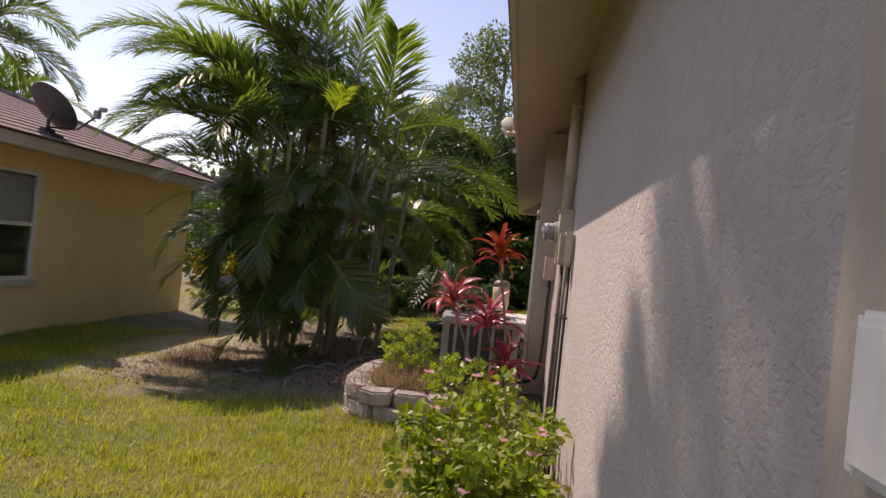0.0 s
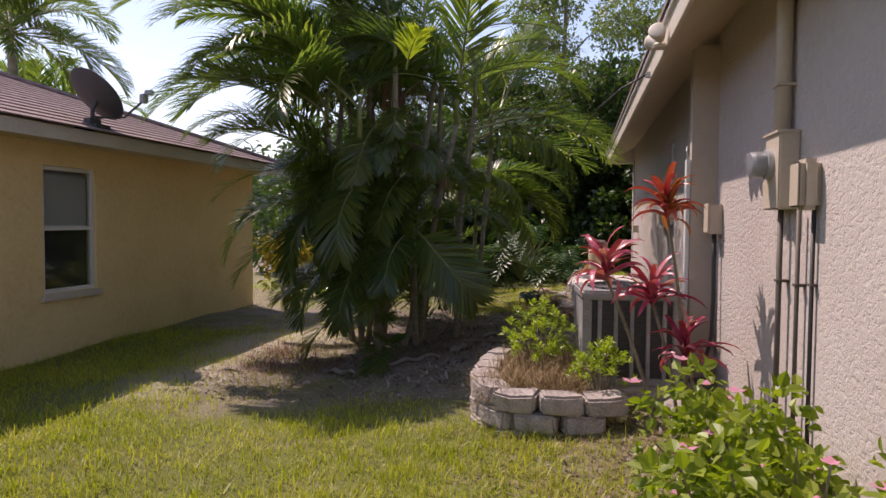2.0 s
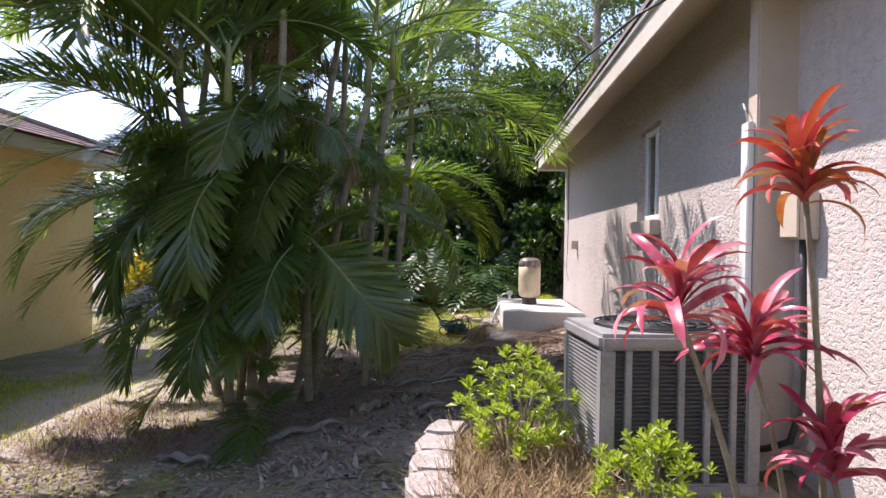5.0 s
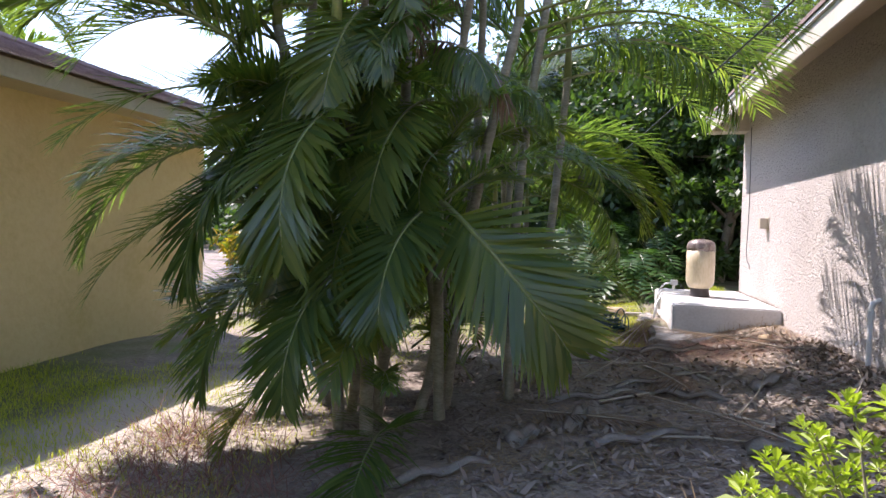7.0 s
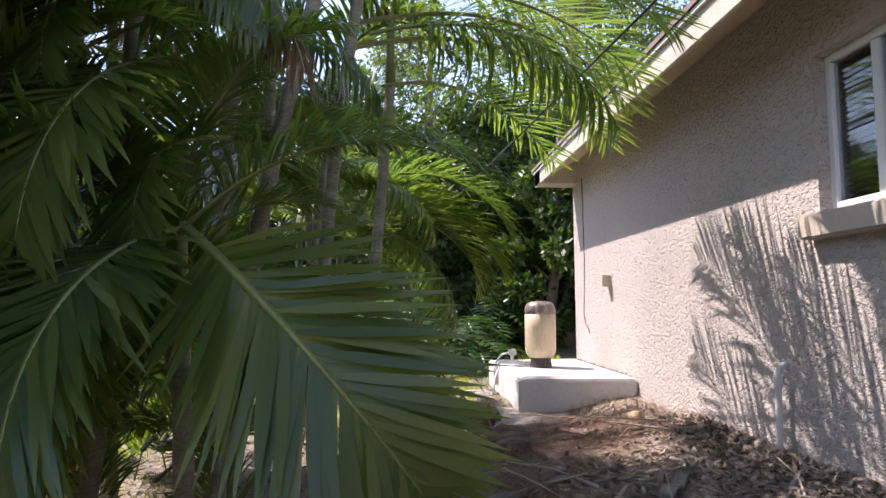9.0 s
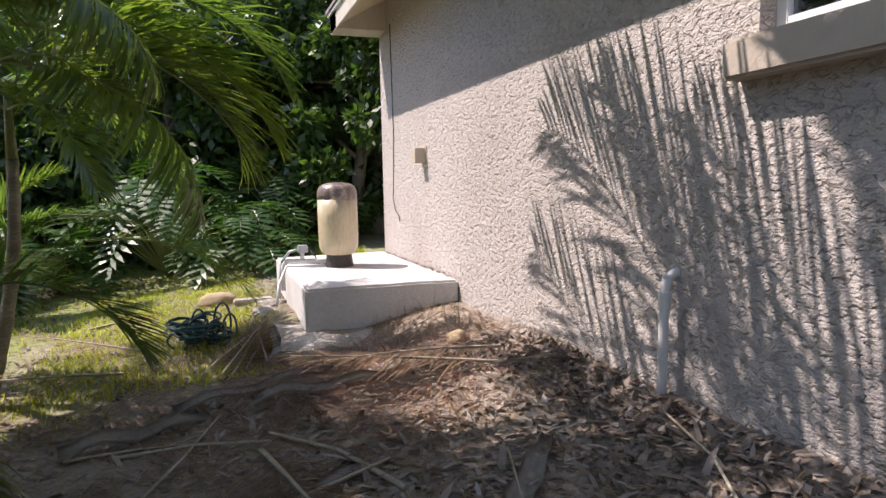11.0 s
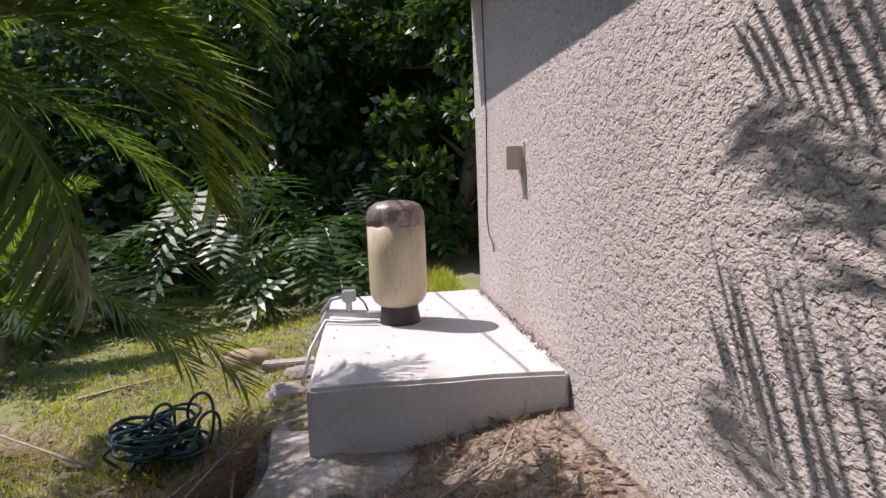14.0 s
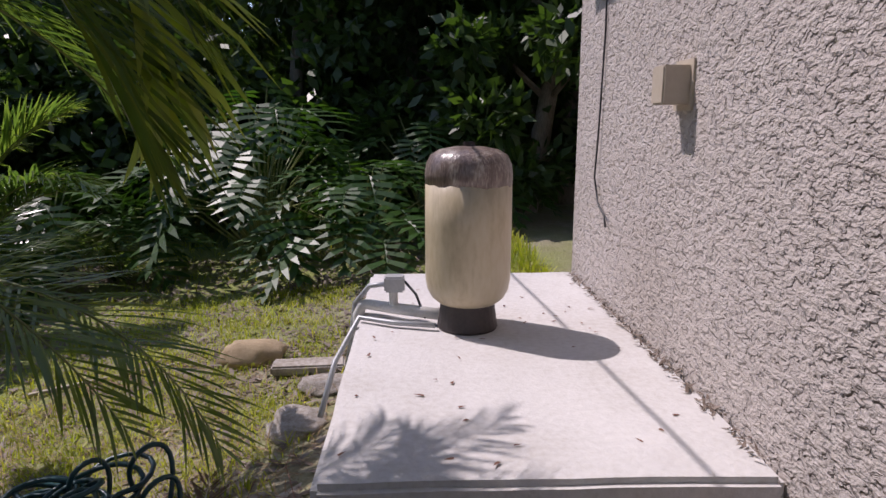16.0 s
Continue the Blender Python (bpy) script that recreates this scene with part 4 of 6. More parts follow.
def build_areca():
    rng = np.random.default_rng(21)
    c = (-3.35, 10.6)
    d = thing("areca_palm", (c[0], c[1], float(gz(*c))), "large multi-stemmed areca palm clump with dense arching green fronds", "palm")
    inv = Vector((c[0], c[1], float(gz(*c))))
    stems = [((-3.25, 9.85), (-3.40, 9.6), 2.6), ((-3.8, 10.5), (-4.0, 10.6), 3.3), ((-2.45, 10.95), (-2.25, 11.2), 3.2),
             ((-3.3, 10.2), (-3.1, 10.1), 3.5), ((-3.6, 10.9), (-3.75, 11.1), 4.0), ((-3.0, 11.1), (-2.9, 11.5), 3.7), ((-3.9, 11.2), (-4.2, 11.5), 3.6),
             ((-3.5, 10.0), (-3.9, 9.8), 2.7), ((-2.9, 10.6), (-2.4, 10.6), 2.9), ((-3.1, 11.6), (-2.9, 11.9), 3.6), ((-3.7, 11.5), (-4.0, 11.9), 3.7),
             ((-3.05, 10.3), (-2.95, 10.25), 1.1), ((-3.55, 10.35), (-3.6, 10.1), 1.6), ((-2.35, 11.6), (-2.1, 11.8), 2.7), ((-2.7, 12.6), (-2.6, 12.9), 2.9), ((-3.3, 12.5), (-3.3, 12.9), 3.2)]
    for (bx, by), (tx, ty), h in stems:
        g = float(gz(bx, by))
        pts = [p - inv for p in trunk_line((bx, by, g - 0.05), (tx, ty, g + h), (rng.uniform(-0.12, 0.12), rng.uniform(-0.12, 0.12)))]
        part("trunk", ringed_stem(pts, rng.uniform(0.037, 0.05), 0.033), M["palm_stem"], d, smooth_shade=True)
        top = pts[-1]
        # green crownshaft
        part("crownshaft", tube([top, top + Vector((0, 0, 0.3)), top + Vector((0, 0, 0.55))], 0.036, 9, taper=0.02), M["rachis"], d, smooth_shade=True)
        out = math.atan2(top.y, top.x)
        a0 = rng.uniform(0, 6.28)
        for i in range(8):
            kind = ("upright", "high", "high", "mid", "mid", "low", "mid", "low", "high", "hanging", "mid", "hanging")[i]
            yaw = a0 + i * 2.4 + rng.uniform(-0.3, 0.3)
            if tx > -3.2 and math.cos(yaw) > 0.1 and kind in ("low", "hanging", "mid"):
                kind = "high"
            add_frond(d, FRONDS[kind][rng.integers(3)], top + Vector((0, 0, 0.30 + 0.03 * (7 - i))), yaw, rng.uniform(0.85, 1.15) * (1.0 if h > 1.7 else 0.62), rng.uniform(-0.12, 0.12), rng.uniform(-0.5, 0.5), origin=inv)
        if h > 3.4:
            add_frond(d, FRONDS["dry"][0], top + Vector((0, 0, 0.1)), rng.uniform(0, 6.28), rng.uniform(0.6, 0.8), 0.3, label="dry brown hanging frond")
    # the low stem in front, whose fronds arch over the path
    low = [Vector(q) - inv for q in ((-2.84, 10.2, 0.1), (-2.84, 10.1, 0.7), (-2.80, 9.9, 1.25), (-2.76, 9.78, 1.60))]
    part("trunk", ringed_stem(low[:3], 0.04, 0.034), M["palm_stem"], d, smooth_shade=True)
    part("crownshaft", tube(low[2:], 0.036, 9, taper=0.012), M["rachis"], d, smooth_shade=True)
    # suckers from the ground
    for i in range(16):
        a, r = rng.uniform(0, 6.28), rng.uniform(0.3, 1.0)
        at = Vector((r * math.cos(a), r * math.sin(a), rng.uniform(0.0, 0.7)))
        yaw = a + rng.uniform(-0.7, 0.7)
        add_frond(d, FRONDS[("upright", "high", "mid", "low")[i % 4]][rng.integers(3)], at, yaw, rng.uniform(0.5, 0.8), 0, rng.uniform(-0.4, 0.4), origin=inv)
    for i in range(26):
        a, r = rng.uniform(0, 6.28), rng.uniform(0.05, 0.75)
        add_frond(d, FRONDS[("upright", "high", "mid")[i % 3]][i % 3], Vector((0.1 + r * math.cos(a), 0.15 + r * math.sin(a), rng.uniform(0.1, 1.2))), rng.uniform(0, 6.28), rng.uniform(0.4, 0.62), 0.1, rng.uniform(-0.4, 0.4))
    # leafy shoots behind the stems
    for i in range(22):
        at = Vector((-4.1 + 1.7 * rng.random(), 11.9 + 1.1 * rng.random(), 0.3 + 2.2 * rng.random())) - inv
        add_frond(d, FRONDS[("high", "mid", "low", "weeping")[i % 4]][i % 2], at, rng.uniform(0, 6.28), rng.uniform(0.5, 0.75), 0.0, rng.uniform(-0.4, 0.4))
    for i in range(16):
        at = Vector((-4.3 + 1.9 * rng.random(), 11.8 + 1.4 * rng.random(), 2.3 + 1.2 * rng.random())) - inv
        add_frond(d, FRONDS[("high", "mid", "high", "low")[i % 4]][i % 3], at, rng.uniform(0, 6.28), rng.uniform(0.7, 1.0), 0.0, rng.uniform(-0.4, 0.4), origin=inv)
    for i in range(8):
        at = Vector((-4.6 + 0.7 * rng.random(), 10.4 + 1.1 * rng.random(), 2.4 + 1.5 * rng.random())) - inv
        add_frond(d, FRONDS[("high", "mid")[i % 2]][i % 3], at, radians(rng.uniform(130, 260)), rng.uniform(0.6, 0.9), 0.0, rng.uniform(-0.4, 0.4))
    for i in range(16):
        at = Vector((-3.95 + 1.0 * rng.random(), 10.7 + 0.9 * rng.random(), 3.3 + 1.1 * rng.random())) - inv
        add_frond(d, FRONDS[("high", "upright", "mid")[i % 3]][i % 3], at, rng.uniform(0, 6.28), rng.uniform(0.75, 1.05), 0.0, rng.uniform(-0.4, 0.4), origin=inv)
    for i in range(14):
        at = Vector((-5.0 + 2.0 * rng.random(), 12.1 + 0.9 * rng.random(), 0.05 + 0.5 * rng.random())) - inv
        add_frond(d, FRONDS[("upright", "high", "mid")[i % 3]][i % 3], at, rng.uniform(0, 6.28), rng.uniform(0.35, 0.55), 0.0, rng.uniform(-0.4, 0.4))
    # drooping fronds that close the front of the clump between the stems
    for i in range(20):
        x, z = -4.0 + 1.35 * ((i * 0.618) % 1.0), 1.2 + 1.9 * i / 19
        at = Vector((x, 10.0 + 0.35 * rng.random(), z))
        lay_frond(d, FRONDS["broad"][i % 2], at, at + Vector((rng.uniform(-0.35, 0.2), -0.55 - 0.2 * rng.random(), rng.uniform(-0.75, -0.35))), inv, rng.uniform(-0.4, 0.4))
    # long fronds towards the yellow house
    for kind, v, base, tip in (("eave", 0, (-3.9, 10.0, 2.3), (-5.2, 9.4, 1.95)), ("low", 1, (-3.9, 10.0, 2.0), (-5.1, 9.5, 1.25)), ("eave", 1, (-4.0, 10.2, 2.8), (-5.4, 9.7, 2.75)), ("mid", 2, (-4.0, 10.3, 3.3), (-5.3, 10.0, 3.7)),
                               ("low", 0, (-4.0, 10.4, 2.7), (-5.0, 9.3, 2.4)), ("mid", 0, (-3.9, 10.6, 3.6), (-4.9, 9.9, 4.3)), ("eave", 2, (-3.8, 10.0, 1.7), (-4.8, 9.2, 1.0))):
        lay_frond(d, FRONDS[kind][v], base, tip, inv, rng.uniform(-0.2, 0.2))
    # arching fronds on the side of the clump that faces the yellow house
    for i in range(10):
        a = radians(-190 + 85 * (i % 7) / 6 + rng.uniform(-6, 6))
        r = rng.uniform(0.45, 0.9)
        add_frond(d, FRONDS[("mid", "low", "hanging", "weeping")[i % 4]][i % 2], Vector((r * math.cos(a), r * math.sin(a), rng.uniform(0.4, 2.6))), a + rng.uniform(-0.5, 0.5), rng.uniform(0.5, 0.8), rng.uniform(-0.15, 0.15), rng.uniform(-0.3, 0.3), origin=inv)
    # single fronds that stand out on the outline
    for kind, v, at, yaw, sc, tilt, roll in (("mid", 1, (-3.9, 9.9, 2.6), 228, 1.1, 0.0, 0.1), ("low", 0, (-3.8, 9.8, 2.9), 240, 1.05, -0.1, 0.0), ("mid", 0, (-3.7, 9.7, 2.2), 222, 0.9, 0.0, 0.2),
                                             ("mid", 1, (-3.7, 10.0, 1.5), -135, 0.75, 0.1, -0.2), ("low", 0, (-4.0, 10.5, 3.1), 192, 1.2, -0.1, 0.0), ("mid", 1, (-3.9, 10.2, 3.4), 226, 1.2, 0.0, 0.0), ("low", 1, (-3.9, 10.1, 3.5), 240, 1.15, -0.25, 0.1),
                                             ("mid", 2, (-3.7, 10.1, 3.0), 252, 1.05, 0.0, 0.0), ("low", 2, (-4.0, 10.3, 3.7), 213, 1.25, -0.3, 0.0), ("mid", 2, (-4.2, 10.4, 2.6), 205, 0.85, 0.1, 0.0), ("hanging", 0, (-4.2, 10.1, 2.1), 205, 0.75, 0.0, 0.1),
                                             ("mid", 0, (-3.4, 10.1, 4.0), 255, 1.0, 0.0, 0.1), ("low", 1, (-3.2, 10.2, 3.8), 272, 0.9, 0.0, 0.0), 
                                             ("high", 1, (-3.4, 9.9, 0.5), -120, 0.5, 0.2, 0.0), ("mid", 1, (-3.8, 10.0, 0.6), -150, 0.5, 0.1, 0.0), ("high", 2, (-3.1, 9.7, 0.3), -70, 0.34, 0.2, 0.0)):
        add_frond(d, FRONDS[kind][v], Vector(at) - inv, radians(yaw), sc, tilt, roll, origin=inv)
    for kind, v, base, tip, roll in (("mid", 2, (-2.77, 9.78, 1.57), (-1.62, 9.6, 1.64), 0.25), ("blade", 0, (-2.75, 9.77, 1.58), (-1.99, 9.42, 0.80), 0.8), ("blade", 1, (-2.77, 9.78, 1.58), (-2.93, 9.10, 0.95), 0.0),
                                     ("broad", 1, (-3.3, 9.7, 1.2), (-3.45, 9.05, 0.5), 0.1), ("broad", 0, (-3.35, 9.65, 2.2), (-3.45, 9.0, 1.3), 0.1), ("broad", 1, (-3.75, 9.7, 2.0), (-4.1, 9.15, 1.1), 0.0), ("low", 1, (-3.2, 9.9, 1.7), (-3.25, 9.3, 0.75), 0.1), ("low", 0, (-3.5, 9.9, 1.2), (-3.9, 9.0, 0.55), 0.0),
                                     ("weeping", 0, (-3.25, 10.1, 2.35), (-2.12, 9.95, 2.15), 0.0), ("weeping", 1, (-3.0, 10.3, 2.55), (-2.45, 9.6, 2.25), 0.2), ("weeping", 0, (-3.5, 10.0, 2.5), (-3.0, 9.3, 2.3), -0.2),
                                     ("straight", 0, (-1.95, 11.7, 3.35), (-1.62, 13.4, 5.0), 0.4), ("high", 0, (-3.4, 10.9, 4.2), (-3.3, 10.2, 5.6), 0.1), ("high", 1, (-3.0, 11.2, 4.2), (-2.7, 10.6, 5.5), 0.0), ("high", 2, (-3.8, 11.2, 3.8), (-4.7, 10.7, 5.2), 0.2),
                                     ("straight", 1, (-1.95, 11.75, 3.4), (-1.5, 12.9, 4.9), -0.3),
                                     # those that reach the eave and shade the wall
                                     ("eave", 0, (-2.30, 11.3, 2.85), (-0.36, 12.76, 2.72), 0.0), ("eave", 1, (-2.30, 11.2, 2.95), (-0.34, 12.25, 2.84), 0.15), ("eave", 2, (-2.15, 11.7, 2.75), (-0.72, 13.15, 2.62), -0.1),
                                     ("eave", 1, (-2.35, 10.9, 2.95), (-0.48, 11.7, 2.86), 0.0), ("eave", 2, (-2.40, 10.7, 3.0), (-0.52, 11.0, 2.88), 0.1), ("eave", 0, (-2.40, 10.4, 3.4), (-0.62, 9.95, 3.35), 0.1), ("eave", 1, (-2.9, 10.2, 3.7), (-0.95, 9.7, 3.8), 0.1), ("low", 1, (-2.45, 11.2, 3.5), (-0.8, 11.35, 3.5), 0.0), ("eave", 2, (-2.5, 11.3, 3.8), (-0.9, 10.6, 3.9), 0.2),
                                     ("weeping", 1, (-2.2, 11.0, 2.8), (-0.85, 11.0, 2.35), 0.0)):
        lay_frond(d, FRONDS[kind][v], base, tip, inv, roll)
    tagged(lay_frond(d, FRONDS["dry"][0], (-3.0, 10.2, 2.7), (-2.35, 9.7, 2.15), inv), "dry hanging frond")
    add_frond(d, FRONDS["pale"][0], Vector((-2.74, 9.3, 3.4)) - inv, -1.0, 0.62, label="yellowing frond")


build_areca()


def leaf_cloud(name, centres, radii, count, size, material, parent, seed, squash=1.0, aspect=0.5, upbias=0.6, fold=False):
    """Many small pointed leaves spread over the shells of overlapping clumps."""
    rng = np.random.default_rng(seed)
    centres, radii = np.asarray(centres, float), np.asarray(radii, float)
    w = radii ** 2
    pick = rng.choice(len(radii), count, p=w / w.sum())
    v = rng.normal(size=(count, 3))
    v /= np.linalg.norm(v, axis=1)[:, None]
    rad = radii[pick] * (0.55 + 0.5 * rng.random(count) ** 0.5)
    p = centres[pick] + v * rad[:, None] * np.array((1, 1, squash))
    along = rng.normal(size=(count, 3)) + v * 0.9 + np.array((0, 0, -0.35))
    along /= np.linalg.norm(along, axis=1)[:, None]
    nrm = rng.normal(size=(count, 3)) + np.array((0, 0, upbias * 2)) + v * 0.4
    side = np.cross(along, nrm)
    side /= np.linalg.norm(side, axis=1)[:, None] + 1e-9
    s = size * rng.uniform(0.6, 1.3, count)[:, None]
    a, b = p, p + along * s
    if fold:
        up = np.cross(side, along)
        q1, q2 = p + along * s * 0.3 + up * s * 0.03, p + along * s * 0.68 + up * s * 0.02
        w1, w2 = side * s * aspect * 0.5, side * s * aspect * 0.40
        lift = up * s * 0.10
        verts = np.stack([a, q1 + w1 + lift, q2 + w2 + lift, b, q2 - w2 + lift, q1 - w1 + lift], 1).reshape(-1, 3)
        f = np.arange(count)[:, None] * 6
        faces = np.concatenate([f + np.array([0, 1, 2, 3]), f + np.array([0, 3, 4, 5])])
    else:
        mid = p + along * s * 0.45
        c1, c2 = mid + side * s * aspect / 2, mid - side * s * aspect / 2
        verts = np.stack([a, c1, b, c2], 1).reshape(-1, 3)
        faces = np.arange(count * 4).reshape(-1, 4)
    me = bpy.data.meshes.new(name)
    me.from_pydata(verts.tolist(), [], faces.tolist())
    me.materials.append(material)
    me.update()
    o = new(name, me)
    o.parent = parent
    return o


def build_tree(at, height, spread, seed, material, leaves=9000, size=0.16, label="dark broadleaf tree at the edge of the woods", bare=0.3):
    rng = np.random.default_rng(seed)
    g = float(gz(at[0], at[1]))
    d = thing("tree", (at[0], at[1], g), label, "tree")
    top = Vector((rng.uniform(-0.5, 0.5), rng.uniform(-0.5, 0.5), height * 0.8))
    line = trunk_line((0, 0, -0.1), top, (rng.uniform(-0.3, 0.3), rng.uniform(-0.3, 0.3)), 10)
    part("trunk", tube(line, 0.05 + height * 0.016, 9, taper=0.03), M["bark"], d, smooth_shade=True)
    cs, rs = [], []
    for i in range(int(8 + height)):
        s = rng.uniform(bare, 1.0)
        p = line[int(s * 9)]
        a = rng.uniform(0, 6.28)
        r = spread * (0.35 + 0.65 * math.sin(math.pi * (0.15 + 0.8 * (s - bare) / (1 - bare)))) * rng.uniform(0.5, 1.0)
        e = p + Vector((r * math.cos(a), r * math.sin(a), rng.uniform(0.1, 0.25) * height * 0.5))
        m = p.lerp(e, 0.5) + Vector((0, 0, 0.2))
        part("limb", tube([p, m, e], 0.045, 6, taper=0.012), M["bark"], d)
        for k in range(3):
            cs.append(e + Vector(rng.normal(size=3)) * spread * 0.22)
            rs.append(spread * rng.uniform(0.16, 0.36))
    leaf_cloud("crown", cs, rs, leaves, size, material, d, seed + 1, 0.7)
    return d


# woods behind the garden
k = 0
for x, y, h, sp in ((1.3, 21.2, 13, 2.3), (-1.2, 24.0, 12, 2.2), (3.4, 25.5, 14, 2.6)):
    build_tree((x, y), h, sp, 280 + k, M["airy_leaf"], 15000, 0.13, "tall airy tree with fine grey-green foliage", bare=0.35)
    k += 1
for x, y, h, s in ((-9.0, 23, 6.5, 2.3), (-6.6, 24.5, 7.5, 2.5), (-4.6, 22.6, 7.5, 2.4), (-2.8, 24.2, 8, 2.4), (-0.8, 22.6, 7.5, 2.3), (1.4, 23.6, 8, 2.3), (3.8, 24, 9, 2.5), (6.4, 22, 9, 2.6),
                   (9.5, 24, 10, 3.0), (-6.8, 20.6, 5, 1.8), (2.9, 19.2, 6.5, 1.9), (0.6, 19.8, 5.5, 1.5), (-2.2, 20.8, 5.5, 1.7)):
    build_tree((x, y), h, s, 300 + k, M["tree_leaf"], 10000, 0.18, bare=0.12)
    k += 1
for x, y, h, s in ((-9.5, 30, 7.5, 3), (-6, 31, 8.5, 3), (-2.5, 30, 8.5, 3), (1, 31, 9, 3), (4.5, 30, 9, 3), (8, 32, 12, 4), (13, 33, 12, 4)):
    build_tree((x, y), h, s, 340 + k, M["tree_leaf"], 8000, 0.30, "tall dark tree in the woods", bare=0.05)
    k += 1


def build_understorey():
    rng = np.random.default_rng(5)
    cs = [(rng.uniform(-10, 11), rng.uniform(20.2, 29), rng.uniform(0.2, 3.8)) for _ in range(230)]
    rs = [rng.uniform(0.5, 1.1) for _ in cs]
    e = leaf_cloud("undergrowth", cs, rs, 80000, 0.2, M["tree_leaf"], None, 6, 0.9)
    tagged(e, "dense dark undergrowth along the woods", "undergrowth", kind="stuff")


build_understorey()


def build_tall_palm(at, h, seed, label="tall palm with drooping fronds behind the roof"):
    rng = np.random.default_rng(seed)
    d = thing("palm_tree", (at[0], at[1], float(gz(*at))), label, "palm")
    line = trunk_line((0, 0, -0.1), (0.3, 0.2, h), (0.2, 0.1))
    part("trunk", ringed_stem(line, 0.15, 0.1), M["palm_stem"], d, smooth_shade=True)
    for i in range(22):
        kind = ("high", "mid", "low", "hanging", "hanging")[i % 5]
        add_frond(d, FRONDS[kind][i % 3], line[-1], i * 2.4, rng.uniform(1.2, 1.5))


build_tall_palm((-14.6, 15.3), 6.1, 1)
build_tall_palm((-17.5, 19.5), 4.6, 2)
# unseen palm, placed so its crown shades the near end of the wall
build_tall_palm((-4.6, 3.6), 9.2, 4, "tall slender palm out of view beside the lawn, added to shade the wall")


def build_far_hedge():
    rng = np.random.default_rng(15)
    cs = [(rng.uniform(-40, -14), rng.uniform(34, 52), rng.uniform(0.5, 5.0)) for _ in range(150)]
    e = leaf_cloud("far_woods", cs, [rng.uniform(1.2, 2.2) for _ in cs], 26000, 0.5, M["tree_leaf"], None, 16, 0.8)
    tagged(e, "distant line of trees behind the roofs", "woods", kind="stuff")


build_far_hedge()


# ---- red cordylines beside the condenser ----
def strap_leaf(length, width, rise, droop, rng):
    """One broad arching strap leaf along +x, folded along the midrib."""
    bm = bmesh.new()
    n, p, rows = 7, Vector((0, 0, 0)), []
    for i in range(n + 1):
        s = i / n
        a = radians(rise - droop * s ** 1.3)
        w = width * (0.25 + 0.75 * math.sin(math.pi * min(1.0, 0.1 + 0.9 * s)) ** 0.7) * (1 if s < 0.98 else 0.05)
        rows.append([bm.verts.new(p + Vector((0, -w / 2, 0.25 * w))), bm.verts.new(p), bm.verts.new(p + Vector((0, w / 2, 0.25 * w)))])
        p = p + Vector((math.cos(a), 0.06 * math.sin(s * 5), math.sin(a))) * length / n
    for a, b in zip(rows, rows[1:]):
        bm.faces.new((a[0], a[1], b[1], b[0]))
        bm.faces.new((a[1], a[2], b[2], b[1]))
    return bm


def strap_meshes(material, count, seed, length=0.35, width=0.05):
    rng = np.random.default_rng(seed)
    out = []
    for i in range(count):
        bm = strap_leaf(length * rng.uniform(0.8, 1.2), width * rng.uniform(0.8, 1.2), 82 - 62 * i / count, rng.uniform(45, 105) if i < count - 2 else rng.uniform(110, 150), rng)
        me = bpy.data.meshes.new("leaf")
        for f in bm.faces:
            f.smooth = True
        bm.to_mesh(me)
        bm.free()
        me.materials.append(material)
        out.append(me)
    return out


STRAPS = {"red": strap_meshes(M["cordyline"], 8, 3), "orange": strap_meshes(M["cordyline_orange"], 8, 4)}


def build_cordyline(foot, head, kind, seed, n=24, scale=1.0):
    rng = np.random.default_rng(seed)
    g = float(gz(*foot))
    d = thing("cordyline", (foot[0], foot[1], g), "cordyline with a tuft of pink and red strap leaves" if kind == "red" else "cordyline with orange and red strap leaves on a bare cane", "cordyline")
    top = Vector((head[0] - foot[0], head[1] - foot[1], head[2] - g - 0.08))
    part("cane", tube(trunk_line((0, 0, -0.05), top, (0.03, 0.02), 8), 0.014, 8, taper=0.01), M["bark"], d, smooth_shade=True)
    for i in range(n):
        o = new("leaf", STRAPS[kind][((i * 8 // n + int(rng.integers(2))) % 8)])
        o.parent = d
        o.matrix_basis = Matrix.Translation(top + Vector((0, 0, 0.10 - 0.14 * i / n))) @ Matrix.Rotation(i * 2.4 + rng.uniform(-0.2, 0.2), 4, "Z") @ Matrix.Rotation(rng.uniform(-0.6, 0.6), 4, "X") @ Matrix.Rotation(rng.uniform(-0.35, 0.35), 4, "Y") @ Matrix.Scale(scale * rng.uniform(0.6, 1.15), 4)


build_cordyline((-0.05, 6.75), (-0.24, 6.56, 1.82), "orange", 1, 40, 0.80)
build_cordyline((-0.25, 6.8), (-0.62, 6.66, 1.40), "red", 2, 36, 0.92)
build_cordyline((-0.10, 6.85), (-0.30, 6.80, 1.22), "red", 3, 36, 0.92)
build_cordyline((0.0, 6.65), (-0.10, 6.62, 0.86), "red", 4, 30, 0.9)


